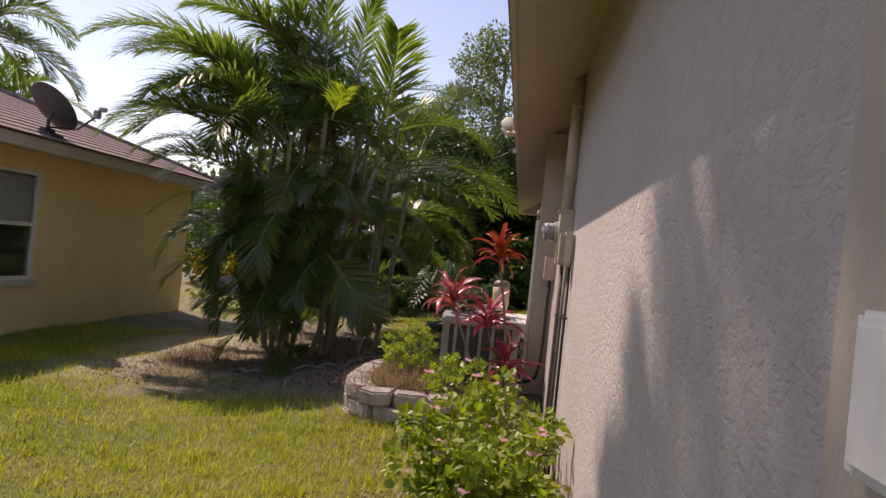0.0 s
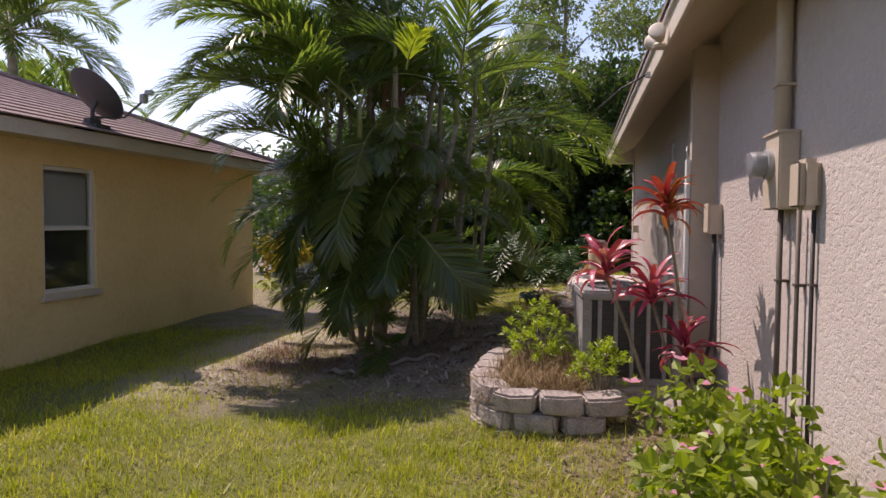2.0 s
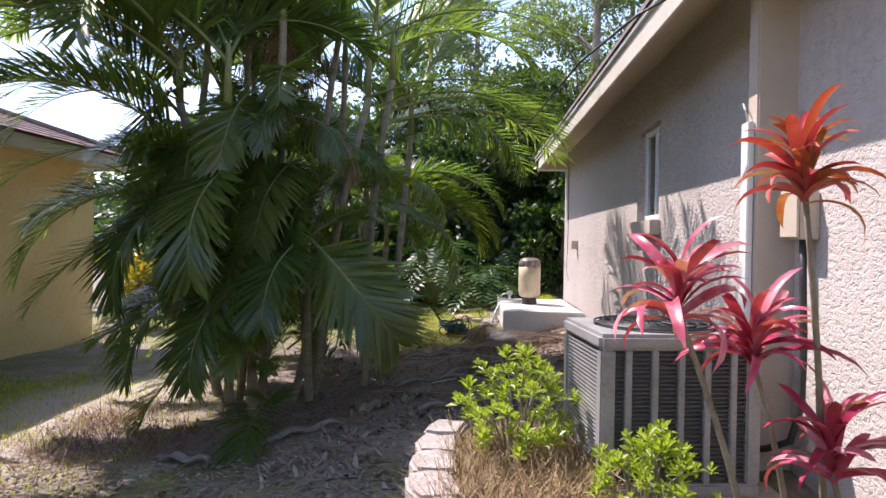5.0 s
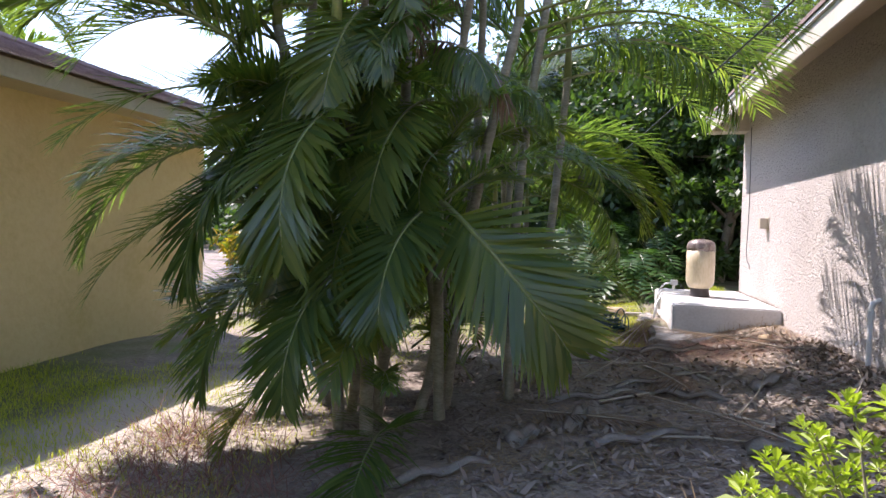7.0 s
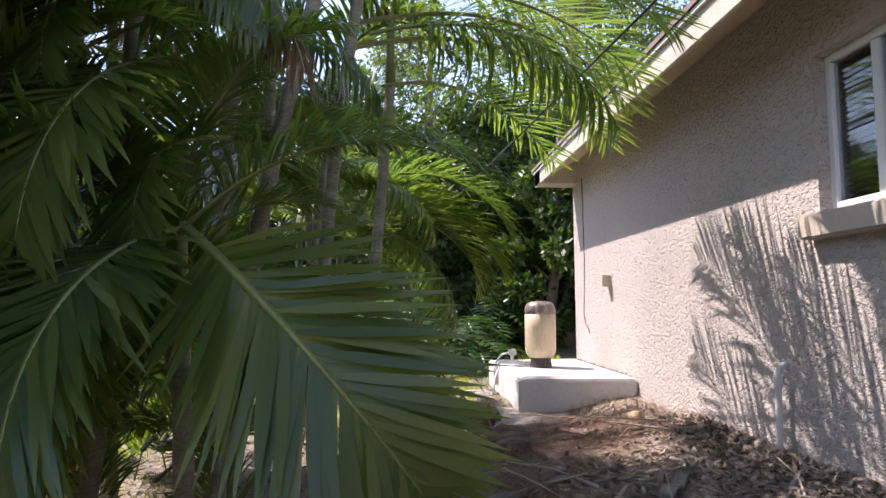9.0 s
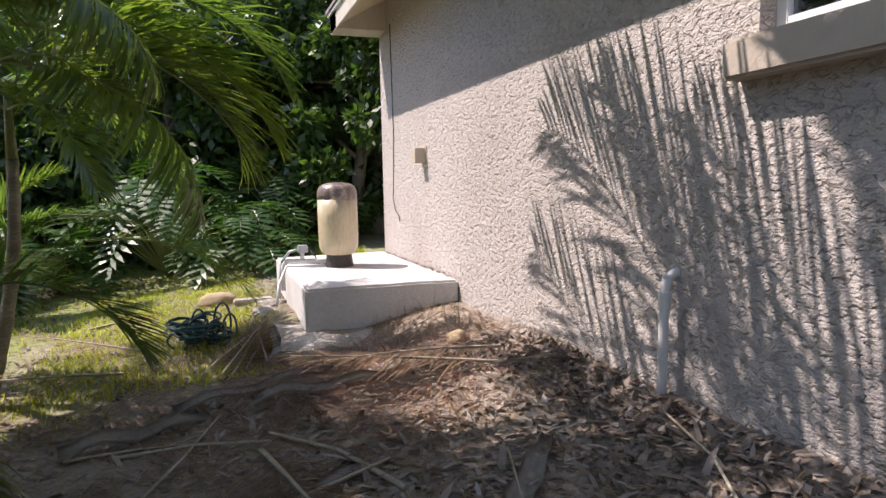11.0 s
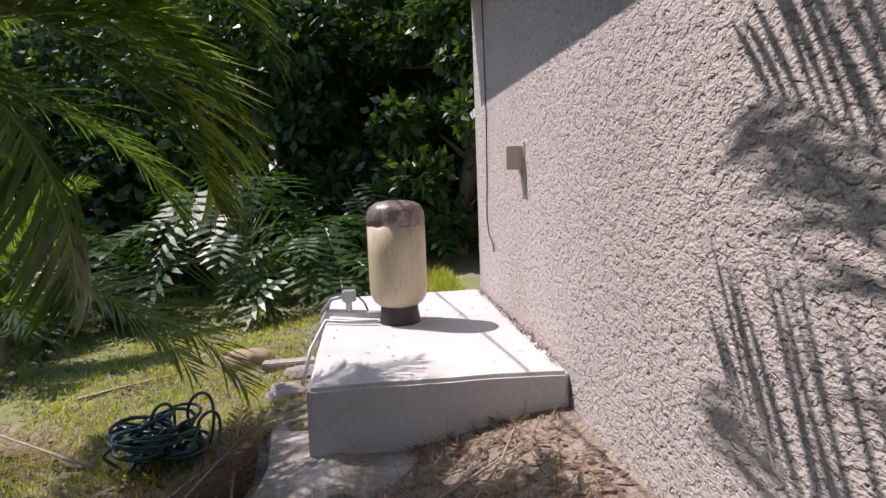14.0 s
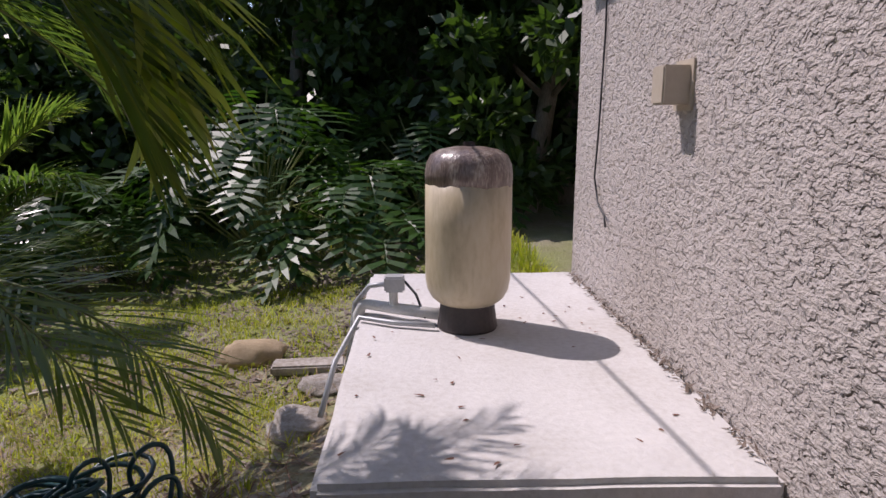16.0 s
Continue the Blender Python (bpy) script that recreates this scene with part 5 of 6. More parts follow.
# ---- leafy shrubs ----
def build_shrub(name, foot, radius, height, leaves, size, material, label, seed, flowers=0, stems=9, aspect=0.55, clump=1.0):
    rng = np.random.default_rng(seed)
    g = float(gz(*foot))
    d = thing(name, (foot[0], foot[1], g), label, "shrub")
    cs, rs = [], []
    for i in range(stems):
        a, r = i * 2.4, radius * rng.uniform(0.25, 0.9)
        e = Vector((r * math.cos(a), r * math.sin(a), height * rng.uniform(0.5, 1.0)))
        part("stem", tube([(0.06 * math.cos(a), 0.06 * math.sin(a), -0.03), e * 0.5 + Vector((0, 0, 0.05)), e], 0.009, 6, taper=0.004), M["bark"], d)
        for k in range(4):
            cs.append(e * rng.uniform(0.55, 1.02) + Vector(rng.normal(size=3)) * radius * 0.18)
            rs.append(radius * rng.uniform(0.14, 0.28) * clump)
    leaf_cloud("leaves", cs, rs, leaves, size, material, d, seed + 7, 0.9, aspect, 0.9, True)
    for i in range(flowers):
        c = cs[rng.integers(len(cs))] + Vector((rng.normal() * 0.1, rng.normal() * 0.1, rng.uniform(0, 0.12)))
        bm = bmesh.new()
        for k in range(5):
            a = k * 1.2566 + rng.uniform(-0.2, 0.2)
            u, v = Vector((math.cos(a), math.sin(a), 0.35)), Vector((-math.sin(a), math.cos(a), 0))
            s = rng.uniform(0.03, 0.05)
            q = [c, c + u * s * 0.6 + v * s * 0.45, c + u * s * 1.1, c + u * s * 0.6 - v * s * 0.45]
            bm.faces.new([bm.verts.new(p) for p in q])
        part("flower", bm, M["petal"], d, "pink flower")
    return d


def rosette_mesh(seed, n, length, material):
    """A whorl of short pointed leaves round a shoot tip."""
    rng = np.random.default_rng(seed)
    bm = bmesh.new()
    for k in range(n):
        a, el = k * 2.4, radians(70 - 62 * k / n + rng.uniform(-8, 8))
        u = Vector((math.cos(a) * math.cos(el), math.sin(a) * math.cos(el), math.sin(el)))
        v = Vector((-math.sin(a), math.cos(a), 0))
        l = length * rng.uniform(0.75, 1.15) * (0.6 + 0.4 * k / n)
        o = Vector((0, 0, -0.05 * k / n))
        q = [o, o + u * l * 0.55 + v * l * 0.19 + Vector((0, 0, 0.08 * l)), o + u * l - Vector((0, 0, 0.12 * l)), o + u * l * 0.55 - v * l * 0.19 + Vector((0, 0, 0.08 * l))]
        w = [bm.verts.new(c) for c in q]
        bm.faces.new((w[0], w[1], w[2]))
        bm.faces.new((w[0], w[2], w[3]))
    me = bpy.data.meshes.new("leaf_rosette")
    bm.to_mesh(me)
    bm.free()
    me.materials.append(material)
    return me


ROSETTES = [rosette_mesh(500 + i, 12, 0.075, M["shrub_leaf"]) for i in range(4)]


def build_rosette_shrub(foot, radius, height, stems, label, seed):
    rng = np.random.default_rng(seed)
    d = thing("bed_shrub", (foot[0], foot[1], 0.42), label, "shrub")
    for i in range(stems):
        a, r = i * 2.4 + rng.uniform(-0.3, 0.3), radius * math.sqrt((i + 0.5) / stems)
        e = Vector((r * math.cos(a), r * math.sin(a), height * (1 - 0.5 * (r / radius) ** 2) * rng.uniform(0.7, 1.05)))
        m = e * 0.5 + Vector((0, 0, 0.06))
        part("stem", tube([(0.03 * math.cos(a), 0.03 * math.sin(a), -0.06), m, e], 0.006, 5, taper=0.003), M["bark"], d)
        tips = [(e, 1.0)] + [(m.lerp(e, f) + Vector(rng.normal(size=3)) * 0.035, rng.uniform(0.55, 0.9)) for f in (0.2, 0.5, 0.75, 0.9)]
        for p, k in tips:
            o = new("leaf_rosette", ROSETTES[int(rng.integers(4))])
            o.parent = d
            o.matrix_basis = Matrix.Translation(p) @ Matrix.Rotation(rng.uniform(0, 6.28), 4, "Z") @ Matrix.Rotation(rng.uniform(-0.5, 0.5), 4, "X") @ Matrix.Scale(k * rng.uniform(0.8, 1.2), 4)


build_shrub("flowering_bush", (-0.16, 4.2), 0.46, 0.76, 3000, 0.052, M["bush_leaf"], "bushy green hibiscus with pale pink flowers against the wall", 11, 30, 18, 0.7)
build_shrub("flowering_bush", (-0.12, 5.15), 0.42, 0.64, 1500, 0.058, M["bush_leaf"], "lower part of the hibiscus with broad green leaves", 17, 16, 12, 0.7)
build_rosette_shrub((-1.12, 7.62), 0.38, 0.58, 24, "light green shrub with small leaf rosettes in the planting bed", 12)
build_rosette_shrub((-0.62, 6.96), 0.26, 0.42, 15, "small light green shrub in front of the condenser", 13)
build_shrub("wall_shrub", (-0.12, 9.15), 0.2, 0.5, 140, 0.08, M["phil_leaf"], "small dark-leaved shrub by the wall", 14, 0, 6, 0.6)
build_shrub("croton", (-6.95, 15.1), 0.6, 1.25, 1200, 0.14, M["croton"], "yellow and red croton at the corner of the yellow house", 15, 0, 12, 0.4)
build_shrub("low_bush", (-6.3, 15.6), 0.65, 0.62, 1500, 0.09, M["tree_leaf"], "clipped dark green bush", 16, 0, 12, 0.5)


# ---- cut-leaf philodendrons behind the pad ----
def lobed_leaf(seed, size=0.45):
    rng = np.random.default_rng(seed)
    bm = bmesh.new()
    n = 7
    mid = [bm.verts.new((size * i / n, 0, 0.10 * size * math.sin(3 * i / n) - 0.25 * size * (i / n) ** 2)) for i in range(n + 1)]
    for i in range(n):
        bm.faces.new((mid[i], bm.verts.new(mid[i].co.lerp(mid[i + 1].co, 0.5) + Vector((0, 0.035 * size, 0.01))), mid[i + 1], bm.verts.new(mid[i].co.lerp(mid[i + 1].co, 0.5) + Vector((0, -0.035 * size, 0.01)))))
        s = (i + 0.5) / n
        ll = size * 0.55 * (math.sin(math.pi * (0.2 + 0.75 * s)) ** 0.8) * rng.uniform(0.85, 1.1)
        for sg in (-1, 1):
            a = radians(95 - 75 * s)
            u = Vector((math.cos(a), sg * math.sin(a), 0.12))
            w = Vector((-sg * math.sin(a), math.cos(a), 0)) * size * 0.055
            b = mid[i].co.lerp(mid[i + 1].co, 0.5)
            q = [b - w * 0.6, b + u * ll * 0.55 - w, b + u * ll + Vector((0, 0, -0.12 * ll)), b + u * ll * 0.55 + w, b + w * 0.6]
            bm.faces.new([bm.verts.new(p) for p in q])
    me = bpy.data.meshes.new("leaf")
    bm.to_mesh(me)
    bm.free()
    me.materials.append(M["phil_leaf"])
    return me


LOBED = [lobed_leaf(60 + i) for i in range(4)]


def build_philodendron(at, n, r, h, seed, scale=1.0):
    rng = np.random.default_rng(seed)
    g = float(gz(*at))
    d = thing("philodendron", (at[0], at[1], g), "large philodendron with glossy deeply cut leaves", "philodendron", "philodendrons behind the pad")
    for i in range(n):
        a = i * 2.4 + rng.uniform(-0.3, 0.3)
        s = math.sqrt((i + 0.5) / n)
        e = Vector((r * s * math.cos(a), r * s * math.sin(a), h * (1.0 - 0.65 * s ** 2) * rng.uniform(0.85, 1.1)))
        part("stalk", tube([(0, 0, 0), e * 0.5 + Vector((0, 0, 0.15 * h)), e], 0.010, 5, taper=0.006), M["rachis"], d)
        o = new("leaf", LOBED[i % 4])
        o.parent = d
        o.matrix_basis = Matrix.Translation(e) @ Matrix.Rotation(a + rng.uniform(-0.4, 0.4), 4, "Z") @ Matrix.Rotation(radians(rng.uniform(5, 55)), 4, "Y") @ Matrix.Scale(scale * rng.uniform(0.8, 1.25), 4)


build_philodendron((-2.1, 18.6), 60, 1.15, 1.55, 1, 1.15)
build_philodendron((-3.9, 18.2), 36, 0.9, 0.95, 2, 1.1)
build_philodendron((-1.1, 18.0), 30, 0.8, 0.9, 4, 1.0)
build_philodendron((-0.5, 19.2), 36, 0.9, 1.2, 3, 1.0)


# small palms behind the lawn strip
def build_young_palm(at, n, s, seed):
    rng = np.random.default_rng(seed)
    d = thing("young_palm", (at[0], at[1], float(gz(*at))), "young palm with fronds rising from the ground", "palm")
    part("stem", ringed_stem(trunk_line((0, 0, -0.05), (0.03, 0, 0.25), (0, 0), 4), 0.09, 0.06), M["palm_stem"], d)
    for i in range(n):
        add_frond(d, FRONDS[("upright", "high", "mid", "low")[i % 4]][i % 3], Vector((0, 0, 0.22)), i * 2.4 + rng.uniform(-0.3, 0.3), s * rng.uniform(0.85, 1.1))


build_young_palm((-3.85, 17.0), 16, 0.75, 1)
build_young_palm((-5.6, 18.5), 14, 0.9, 2)


# ---- second palm whose fronds hang over the path near the eave ----
def build_side_palm():
    at = (-3.05, 13.9)
    g = float(gz(*at))
    d = thing("side_palm", (at[0], at[1], g), "bushy palm with fronds drooping over the lawn strip", "palm")
    rng = np.random.default_rng(33)
    inv = Vector((at[0], at[1], g))
    for i in range(4):
        a = i * 1.7
        top = Vector((0.4 * math.cos(a), 0.4 * math.sin(a), 1.5 + 0.25 * i))
        part("trunk", ringed_stem(trunk_line((0.15 * math.cos(a), 0.15 * math.sin(a), -0.05), top, (0.05, 0.05), 6), 0.045, 0.035), M["palm_stem"], d, smooth_shade=True)
        part("crownshaft", tube([top, top + Vector((0, 0, 0.2)), top + Vector((0, 0, 0.4))], 0.034, 9, taper=0.02), M["rachis"], d, smooth_shade=True)
        for k in range(5):
            add_frond(d, FRONDS[("mid", "high", "low", "mid", "hanging")[k]][(i + k) % 3], top + Vector((0, 0, 0.3)), k * 1.257 + a + rng.uniform(-0.3, 0.3), rng.uniform(0.65, 0.9), rng.uniform(-0.1, 0.1), rng.uniform(-0.4, 0.4))
    # fronds that arch over the strip towards the pad
    for kind, v, base, tip in (("hanging", 0, (-2.6, 13.9, 2.35), (-1.22, 13.8, 1.46)), ("hanging", 1, (-2.6, 13.8, 2.45), (-1.08, 13.75, 1.66)), 
                               ("eave", 1, (-2.4, 14.6, 0.95), (-1.25, 14.3, 0.50)), ("eave", 0, (-2.5, 14.4, 1.15), (-1.45, 14.1, 0.66)), ("weeping", 0, (-2.7, 13.8, 2.1), (-1.55, 13.3, 1.2)), ("low", 1, (-2.6, 14.0, 2.5), (-0.98, 13.9, 2.05)), ("eave", 2, (-2.7, 14.5, 2.6), (-1.52, 14.92, 2.55)), ("eave", 0, (-2.6, 14.3, 2.45), (-1.72, 14.8, 2.3)),
                               ("mid", 0, (-2.7, 14.1, 2.45), (-1.75, 14.75, 2.45)), ("low", 2, (-2.6, 14.2, 2.5), (-1.62, 14.6, 2.3)), ("weeping", 1, (-2.7, 13.7, 2.5), (-1.75, 13.2, 1.95))):
        lay_frond(d, FRONDS[kind][v], base, tip, inv, rng.uniform(-0.3, 0.3))
    # paler leaf colour stands in for sun shining through this frond
    tagged(lay_frond(d, FRONDS["pale"][0], (-2.0, 14.25, 2.35), (-1.28, 14.1, 1.5), inv), "yellow-green frond, its sunlit glow put into the leaf colour")


build_side_palm()


# ---- planting bed edging ----
def block_mesh(seed):
    bm = box(bmesh.new(), (-0.15, -0.10, 0), (0.15, 0.10, 0.133), 0.018)
    bmesh.ops.subdivide_edges(bm, edges=[e for e in bm.edges if e.calc_length() > 0.12], cuts=1, use_grid_fill=True)
    for v in bm.verts:
        if v.co.y < -0.06:
            v.co.y -= 0.03 * (1 - (v.co.x / 0.15) ** 2)
    rumple(bm, 0.020, 8, seed)
    me = bpy.data.meshes.new("block")
    bm.to_mesh(me)
    bm.free()
    me.materials.append(M["block"])
    return me


def build_edging():
    d = thing("garden_edging", (-1.2, 7.2, 0.1), "weathered concrete retaining blocks round the planting bed", "garden edging")
    inv = d.matrix_world.inverted()
    meshes = [block_mesh(i * 3.1) for i in range(4)]
    rng = np.random.default_rng(4)
    line = [Vector(p) for p in ((-0.60, 6.76, 0), (-0.95, 6.68, 0), (-1.28, 6.72, 0), (-1.46, 6.95, 0), (-1.52, 7.3, 0), (-1.52, 7.8, 0), (-1.46, 8.3, 0))]

    def along(dist):
        for a, b in zip(line, line[1:]):
            l = (b - a).length
            if dist <= l:
                return a.lerp(b, dist / l), (b - a).normalized()
            dist -= l
        return None, None

    for course in range(3):
        s, i = 0.15 * (course % 2) + 0.02, 0
        while True:
            p, t = along(s)
            if p is None:
                break
            o = new("block", meshes[(i + course) % 4])
            o.parent = d
            z = 0.085 + course * 0.134
            o.matrix_basis = inv @ pose(p.x, p.y, z, rng.uniform(-3, 3), rng.uniform(-3, 3), math.degrees(math.atan2(t.y, t.x)) + 180 + rng.uniform(-9, 9))
            s += 0.305
            i += 1
    e = thing("garden_edging", (-0.92, 7.6, 0.25), "row of low concrete blocks beside the condenser", "garden edging")
    for i in range(5):
        o = new("block", meshes[i % 4])
        o.parent = e
        o.matrix_basis = pose(0.02 * rng.uniform(-1, 1), -0.55 + 0.31 * i, 0.02, 0, 0, 90 + rng.uniform(-6, 6))
    # soil fill of the bed
    bm = bmesh.new()
    n = 14
    cs = [bm.verts.new((-1.12 + 0.42 * math.cos(2 * math.pi * i / n), 7.45 + 0.72 * math.sin(2 * math.pi * i / n), 0.40)) for i in range(n)]
    c = bm.verts.new((-1.12, 7.45, 0.47))
    lo = [bm.verts.new((v.co.x, v.co.y, 0.05)) for v in cs]
    for i in range(n):
        bm.faces.new((cs[i], cs[(i + 1) % n], c))
        bm.faces.new((lo[i], lo[(i + 1) % n], cs[(i + 1) % n], cs[i]))
    tagged(part("bed_soil", bm, M["rock"]), "raised soil of the planting bed", "soil", kind="structure")


build_edging()


# ---- loose things on the ground ----
def build_hose():
    rng = np.random.default_rng(8)
    at = (-1.62, 14.2)
    d = thing("garden_hose", (at[0], at[1], float(gz(*at))), "tangled heap of dark teal garden hose on the grass", "hose")
    for k in range(9):
        pts = []
        ph, cx, cy = rng.uniform(0, 6), rng.uniform(-0.11, 0.11), rng.uniform(-0.10, 0.10)
        for i in range(80):
            a = ph + i * 0.25
            r = 0.07 + 0.006 * k + 0.05 * math.sin(i * 0.21 + k * 1.7) + 0.035 * math.sin(i * 0.53 + k)
            z = 0.012 + 0.012 * k + 0.08 * (0.5 + 0.5 * math.sin(i * 0.19 + k * 2)) + 0.06 * max(0, math.sin(a + k)) * (0.5 + 0.5 * math.sin(i * 0.07))
            pts.append((cx + r * math.cos(a), cy + r * 0.9 * math.sin(a), z))
        part("coil", tube(pts, 0.0085, 6), M["hose"], d, smooth_shade=True)
    for x, y, r, h in ((-0.02, 0.10, 0.05, 0.25), (0.15, 0.14, 0.06, 0.28), (0.2, 0.08, 0.05, 0.2), (-0.16, -0.08, 0.07, 0.13)):
        pts = [(x + r * math.cos(a), y + 0.04 * math.sin(a * 2), h / 2 + h / 2 * math.sin(a)) for a in np.linspace(-1.2, 4.3, 24)]
        part("loop", tube(pts, 0.0085, 6), M["hose"], d, smooth_shade=True)


build_hose()


def lump(name, at, size, material, label, category, seed, flat=0.5, turn=0):
    bm = bmesh.new()
    bmesh.ops.create_icosphere(bm, subdivisions=3, radius=1.0)
    rumple(bm, 0.28, 1.6, seed)
    rumple(bm, 0.07, 6, seed + 2)
    for v in bm.verts:
        v.co.z = max(v.co.z, -flat)
    o = part(name, bm, material, smooth_shade=True)
    o.matrix_world = pose(at[0], at[1], float(gz(*at[:2])) + size[2] * flat - 0.01, 0, 0, turn) @ Matrix.Diagonal((*size, 1))
    return tagged(o, label, category)


lump("rock", (-1.5, 15.75), (0.17, 0.10, 0.09), M["rock"], "tan rock on the dry grass", "rock", 2)
lump("rock", (-0.15, 12.75), (0.07, 0.06, 0.05), M["rock"], "small tan stone near the wall", "rock", 5)
lump("rock", (-1.05, 15.3), (0.14, 0.10, 0.05), M["old_concrete"], "flat pale paving stone beside the pad", "stone", 6, 0.4)
lump("rock", (-1.12, 14.9), (0.12, 0.16, 0.05), M["old_concrete"], "flat pale stone beside the pad", "stone", 7, 0.4)
lump("rock", (-0.04, 7.02), (0.16, 0.11, 0.06), M["old_concrete"], "pale flat stone near the cordylines", "stone", 9, 0.4)


def build_plank():
    d = thing("paver", (-1.2, 15.55, float(gz(-1.2, 15.55))), "pale concrete paver strip", "paver", turn=6)
    part("slab", rumple(boxes(((-0.16, -0.07, 0), (0.2, 0.07, 0.05)), bevel=0.01), 0.006, 9), M["old_concrete"], d)


build_plank()


def build_husk(at, w, l, turn, seed):
    """A fallen, curled palm sheath."""
    bm = bmesh.new()
    n, k = 10, 6
    g = [[bm.verts.new((l * (i / n - 0.5), w * (1 - 0.6 * (i / n) ** 2) * (j / k - 0.5), 0.10 * (2 * j / k - 1) ** 2 * w * 3 + 0.02 * math.sin(i * 1.3 + seed))) for j in range(k + 1)] for i in range(n + 1)]
    for i in range(n):
        for j in range(k):
            bm.faces.new((g[i][j], g[i + 1][j], g[i + 1][j + 1], g[i][j + 1]))
    bmesh.ops.solidify(bm, geom=bm.faces[:], thickness=0.006)
    o = part("palm_husk", bm, M["husk"], smooth_shade=True)
    o.matrix_world = pose(at[0], at[1], float(gz(*at)) + 0.02, 4, -6, turn)
    tagged(o, "dry pale palm leaf sheath on the ground", "palm husk", "fallen palm sheaths")


for at, w, l, tn in (((-2.20, 9.95), 0.16, 0.30, 60), ((-2.42, 11.9), 0.16, 0.34, 20), ((-1.75, 11.0), 0.09, 0.8, 15), ((-1.25, 11.4), 0.07, 0.9, 28), ((-1.5, 9.9), 0.10, 0.7, 20), ((-0.95, 12.5), 0.12, 0.8, -10),
                      ((-1.9, 10.4), 0.13, 0.5, 80), ((-1.1, 10.9), 0.11, 0.6, -30), ((-0.5, 11.1), 0.10, 0.5, 50), ((-2.6, 9.2), 0.10, 0.6, 35), ((-1.9, 12.6), 0.14, 0.7, 5), ((-1.3, 12.9), 0.10, 0.9, 12), ((-3.3, 8.6), 0.10, 0.5, -20), ((-0.75, 9.6), 0.12, 0.5, 10)):
    build_husk(at, w, l, tn, at[0])


def build_sticks():
    for i, (a, b, r) in enumerate((((-1.25, 10.6), (-0.75, 10.0), 0.012), ((-0.6, 13.2), (0.05, 13.6), 0.007), ((-0.35, 13.1), (0.0, 13.75), 0.006), ((-0.9, 11.3), (-1.3, 12.1), 0.012), ((-2.0, 12.4), (-1.3, 12.0), 0.01), ((-1.7, 11.3), (-0.9, 11.5), 0.011), ((-0.9, 10.3), (-0.5, 11.3), 0.007), ((-1.6, 10.0), (-0.9, 9.7), 0.01), ((-0.6, 12.2), (0.1, 12.0), 0.006), ((-1.9, 11.6), (-1.5, 12.6), 0.008), ((-0.2, 10.4), (0.1, 11.2), 0.007))):
        za, zb = float(gz(*a)) + 0.015, float(gz(*b)) + 0.03
        mid = ((a[0] + b[0]) / 2 + 0.04, (a[1] + b[1]) / 2, (za + zb) / 2 + 0.02)
        tagged(part("stick", tube([(a[0], a[1], za), mid, (b[0], b[1], zb)], r, 6, taper=r * 0.5), M["stick"], smooth_shade=True), "dry grey stick on the ground", "stick", "fallen sticks")
    for i, (x, y, yaw, sc, label) in enumerate(((-1.75, 10.85, 28, 0.95, "dry brown palm frond lying on the leaf litter"), (-1.35, 11.95, -80, 0.72, "bare grey palm frond with a bent midrib"),
                                                (-0.05, 12.35, 190, 0.62, "reddish brown frond heaped near the pad"), (-0.15, 12.1, 170, 0.7, "reddish brown frond heaped near the pad"),
                                                (-1.35, 13.45, 75, 0.5, "reddish dry palm frond heaped beside the hose"), (-1.20, 13.6, 95, 0.45, "reddish dry palm frond heaped beside the hose"),
                                                (-2.0, 14.3, 150, 0.7, "reddish dry fronds heaped under the palm"), (-2.1, 13.8, 190, 0.75, "reddish dry fronds heaped under the palm"), (-2.6, 15.6, 20, 0.8, "reddish dry fronds heaped under the palm"),
                                                (-1.62, 13.42, 48, 0.42, "reddish dry palm frond heaped beside the hose"), (-1.5, 13.35, 60, 0.46, "reddish dry palm frond heaped beside the hose"), (-1.42, 13.4, 66, 0.4, "reddish dry palm frond heaped beside the hose"),
                                                (-2.2, 12.5, -15, 0.7, "brown palm frond under the clump"), (-0.7, 9.6, 140, 0.6, "brown palm frond beside the wall"), (-2.3, 10.6, -20, 0.6, "brown palm frond under the clump"))):
        d = thing("fallen_frond", (x, y, float(gz(x, y)) + 0.025), label, "palm frond")
        add_frond(d, FRONDS["flat"][i % 3], Vector((0, 0, 0.0)), radians(yaw), sc, -0.28 if sc < 0.47 else -0.03, 0.0)


build_sticks()


def strips(name, pos, length, width, material, seed, up, label, category, flat=0.15, parent=None):
    """Thousands of thin blades or straws as one sheet of geometry."""
    rng = np.random.default_rng(seed)
    n = len(pos)
    a = rng.uniform(0, 2 * np.pi, n)
    el = up + rng.normal(size=n) * flat
    d = np.stack([np.cos(a) * np.cos(el), np.sin(a) * np.cos(el), np.sin(el)], 1)
    side = np.stack([-np.sin(a), np.cos(a), np.zeros(n)], 1)
    l = (length * rng.uniform(0.5, 1.4, n))[:, None]
    w = width * rng.uniform(0.6, 1.3, n)[:, None]
    m = pos + d * l * 0.55
    tip = pos + d * l + np.stack([np.cos(a), np.sin(a), -0.5 * np.ones(n)], 1) * l * 0.12
    vs = np.stack([pos - side * w / 2, pos + side * w / 2, m + side * w / 2.4, m - side * w / 2.4, tip], 1).reshape(-1, 3)
    b = np.arange(n)[:, None] * 5
    quads, tris = (b + np.array([0, 1, 2, 3])).tolist(), (b + np.array([3, 2, 4])).tolist()
    me = bpy.data.meshes.new(name)
    me.from_pydata(vs.tolist(), [], quads + tris)
    me.materials.append(material)
    me.update()
    o = new(name, me)
    return tagged(o, label, category, kind="stuff")


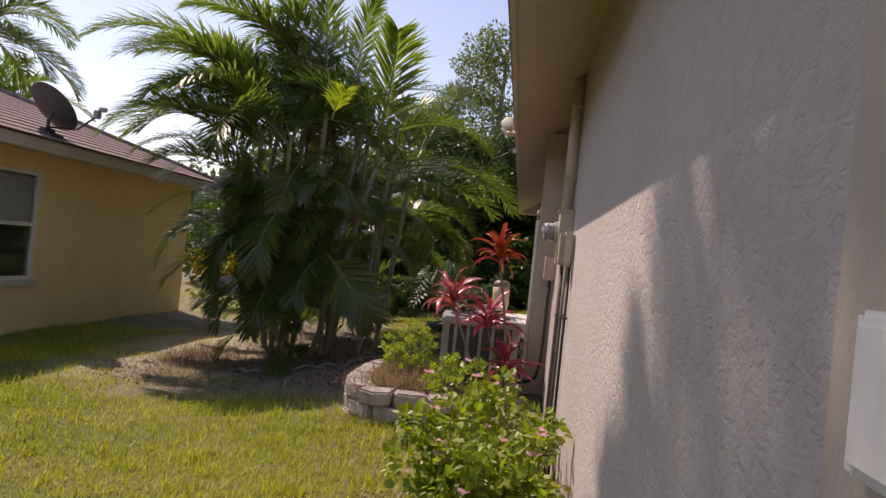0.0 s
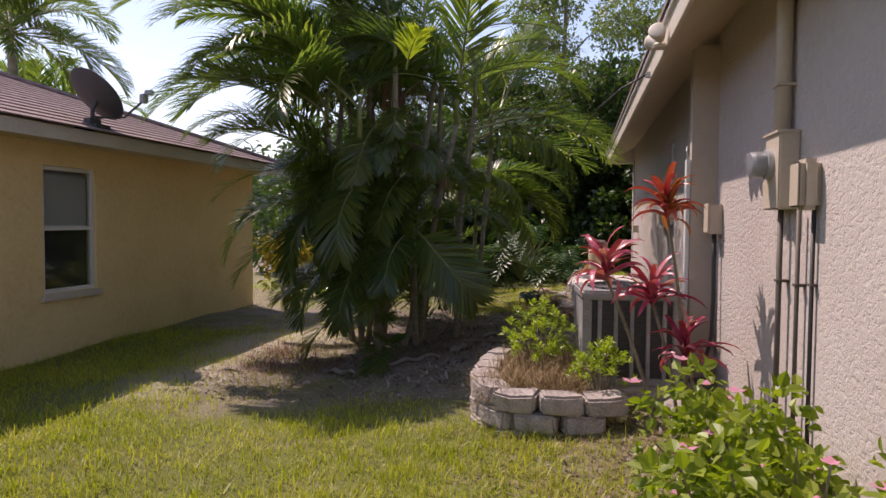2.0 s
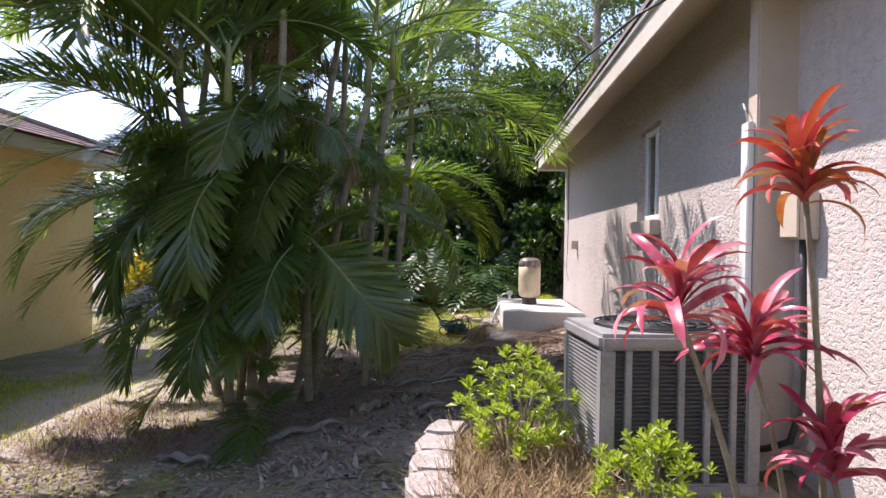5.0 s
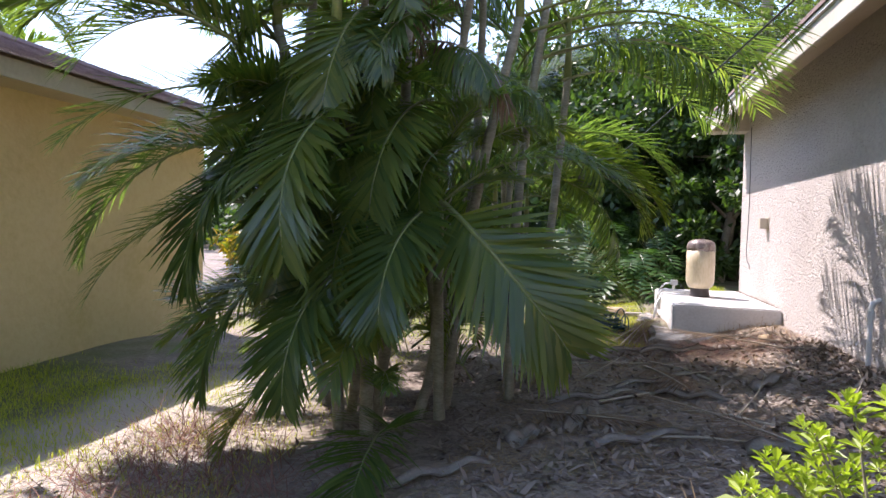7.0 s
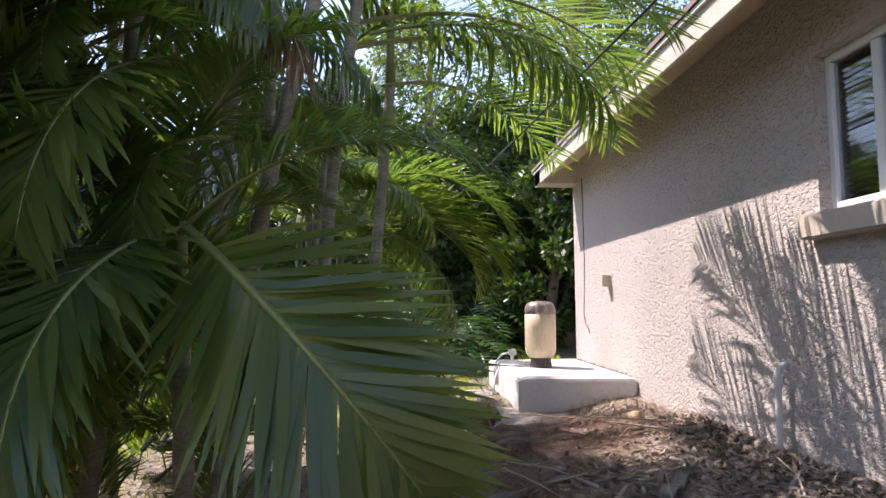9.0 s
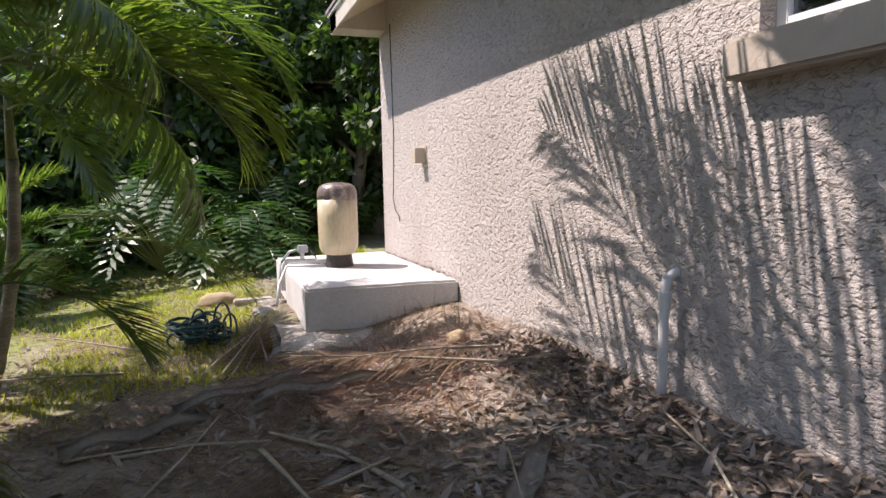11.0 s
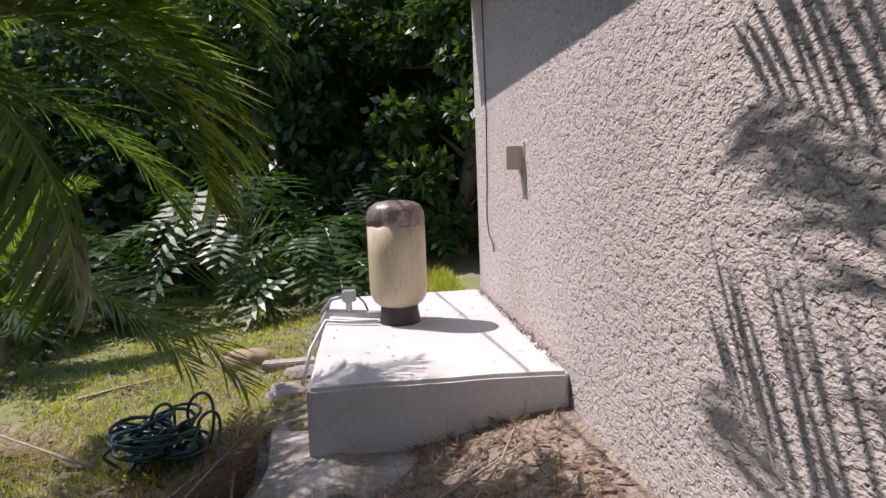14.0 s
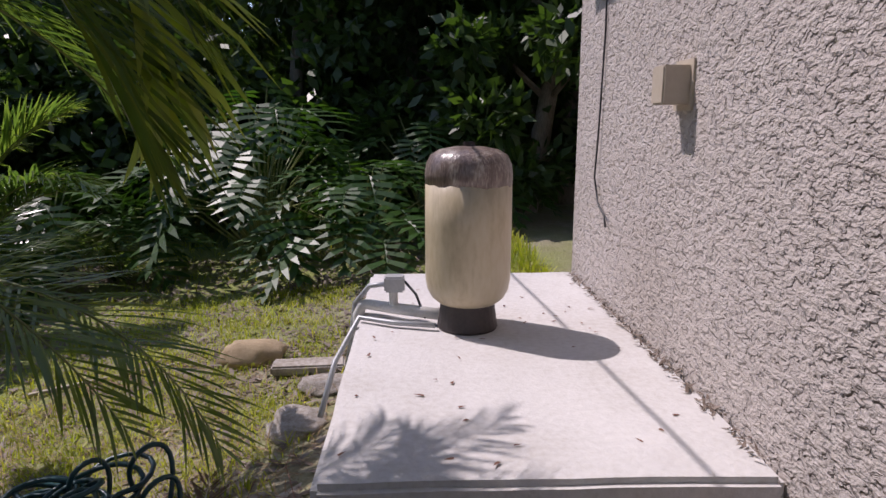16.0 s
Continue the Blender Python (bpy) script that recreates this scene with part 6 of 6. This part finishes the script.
def scatter(n, x0, x1, y0, y1, keep, seed):
    rng = np.random.default_rng(seed)
    x, y = rng.uniform(x0, x1, n), rng.uniform(y0, y1, n)
    k = rng.random(n) < np.clip(keep(x, y), 0, 1)
    x, y = x[k], y[k]
    return np.stack([x, y, gz(x, y) + 0.004], 1)


def patch(x, y):
    return 0.5 + 0.5 * np.sin(x * 2.1 + np.sin(y * 1.7) * 1.3) * np.sin(y * 2.3 + np.sin(x * 1.9))


def lawn_keep(x, y):
    near = smooth(7.9, 6.4, y + 0.35 * np.sin(x * 3)) * smooth(0.2, -1.2, x + 0.25 * np.sin(y * 3))
    left = smooth(-4.9, -5.6, x + 0.3 * np.sin(y * 2)) * smooth(11.5, 10.0, y)
    return np.maximum(near, left) * (0.45 + 0.55 * patch(x, y))


strips("lawn", scatter(190000, -8, 0.1, 2.6, 12.5, lawn_keep, 1), 0.055, 0.0055, M["grass"], 2, 0.95, "short green and yellow lawn grass", "grass", 0.45)
strips("lawn_tufts", scatter(120000, -8, -0.2, 2.6, 8.0, lambda x, y: lawn_keep(x, y) * (patch(x * 4.3, y * 4.3) * patch(x * 9 + 1, y * 8)) ** 1.3 * 1.6, 31), 0.095, 0.007, M["grass"], 32, 1.0, "taller tufts in the lawn", "grass", 0.45)
strips("lawn", scatter(26000, -9, -1.2, 13.0, 21.5, lambda x, y: smooth(-1.2, -1.8, x) * patch(x * 0.7, y * 0.7) * 0.9, 3), 0.06, 0.008, M["grass"], 4, 0.9, "patchy grass strip behind the palms", "grass", 0.35)
strips("lawn", scatter(30000, -2.8, -0.98, 13.3, 17.4, lambda x, y: smooth(-0.98, -1.3, x) * (0.15 + 0.85 * patch(x * 3.1, y * 2.7)), 35), 0.05, 0.006, M["grass"], 36, 0.8, "patchy yellow-green grass beside the pad", "grass", 0.45)
strips("thin_grass", scatter(26000, -5.9, -3.6, 7.4, 12.6, lambda x, y: 0.25 + 0.5 * patch(x * 2, y * 2) ** 3, 5), 0.05, 0.005, M["grass"], 6, 0.9, "sparse grass on pale sand", "grass", 0.4)
strips("bed_straw", scatter(7000, -1.5, -0.75, 6.75, 8.1, lambda x, y: 0.9 + 0 * x, 7) + np.array([0, 0, 0.20]), 0.20, 0.006, M["straw"], 8, 0.55, "dry straw on the planting bed", "straw", 0.4)
strips("straw", scatter(22000, -2.6, 0.25, 8.4, 15.9, lambda x, y: 0.25 + 0.75 * patch(x * 1.4, y * 1.4), 9), 0.13, 0.004, M["straw"], 10, 0.10, "dry grass and straw on the ground", "straw", 0.16)
strips("straw", scatter(9000, -2.0, 0.15, 4.0, 6.9, lambda x, y: smooth(-2.0, -0.7, x) * (0.3 + 0.7 * patch(x * 2.5, y * 2.5)), 37), 0.09, 0.004, M["straw"], 38, 0.18, "dry grass between the lawn and the wall", "straw", 0.25)
strips("needles", scatter(9000, -2.4, 0.1, 11.4, 14.6, lambda x, y: np.exp(-((x + 0.75) ** 2 / 0.5 + (y - 12.6) ** 2 / 0.8)) + np.exp(-((x + 1.15) ** 2 / 0.05 + (y - 13.9) ** 2 / 0.12)), 11) + np.array([0, 0, 0.02]), 0.22, 0.003, M["needle"], 12, 0.18, "reddish brown pine needles", "pine needles", 0.15)
strips("leaf_litter", scatter(46000, -5.0, 0.25, 7.6, 19.0, lambda x, y: (0.25 + 0.75 * patch(x, y)) * smooth(-5.0, -4.2, x), 13), 0.055, 0.022, M["litter"], 14, 0.15, "scattered dead leaves and bark chips", "leaf litter", 0.25)
strips("leaf_litter", scatter(5000, -1.6, 0.25, 3.0, 7.0, lambda x, y: smooth(-1.5, -0.5, x), 15), 0.05, 0.018, M["litter"], 16, 0.12, "dead leaves at the foot of the wall", "leaf litter", 0.25)
strips("dry_tuft", scatter(420, -0.5, 0.2, 12.9, 13.85, lambda x, y: 0.6 + 0 * x, 17), 0.16, 0.004, M["straw"], 18, 0.5, "dry grass tufts in front of the pad", "grass", 0.4)
strips("bark_mulch", scatter(9000, -3.2, 0.22, 8.2, 13.4, lambda x, y: patch(x * 1.7 + 2, y * 1.7) ** 2, 19), 0.09, 0.030, M["litter"], 20, 0.14, "larger bark and leaf pieces under the palms", "mulch", 0.3)
strips("pale_litter", scatter(9000, -2.2, 0.25, 8.4, 12.8, lambda x, y: smooth(-2.2, -0.2, x) * patch(x * 3, y * 3 + 1), 33), 0.06, 0.026, M["chips"], 34, 0.12, "pale dry leaves and bark chips near the wall", "leaf litter", 0.3)
strips("wall_gravel", scatter(5000, -0.45, 0.26, 8.6, 12.6, lambda x, y: smooth(-0.45, 0.1, x), 21), 0.035, 0.028, M["litter"], 22, 0.5, "small pale gravel along the wall foot", "gravel", 0.5)
strips("hedge_weeds", scatter(2500, -0.15, 0.25, 16.25, 18.5, lambda x, y: 0.8 + 0 * x, 23), 0.12, 0.008, M["grass"], 24, 0.9, "weedy grass beyond the pad", "grass", 0.4)
strips("dead_fronds", scatter(5200, -4.9, -3.0, 7.9, 10.2, lambda x, y: np.exp(-((x + 4.0) ** 2 / 0.3 + (y - 8.9) ** 2 / 0.25)) + np.exp(-((x + 4.4) ** 2 / 0.08 + (y - 9.7) ** 2 / 0.2)), 25), 0.24, 0.005, M["needle"], 26, 0.4, "heaps of dry brown palm leaflets on the sand", "palm debris", 0.35)


def on_pad(n, x0, x1, y0, y1, seed):
    rng = np.random.default_rng(seed)
    return np.stack([rng.uniform(x0, x1, n), rng.uniform(y0, y1, n), np.full(n, PAD[5] + 0.006)], 1)


strips("pad_litter", on_pad(46, -0.85, 0.2, 13.95, 15.9, 27), 0.022, 0.010, M["needle"], 28, 0.1, "small dead leaf bits on the concrete", "leaf litter", 0.1)
strips("seam_litter", on_pad(260, 0.235, 0.282, 13.95, 16.1, 29), 0.03, 0.010, M["litter"], 30, 0.25, "leaf litter in the seam along the wall", "leaf litter", 0.3)
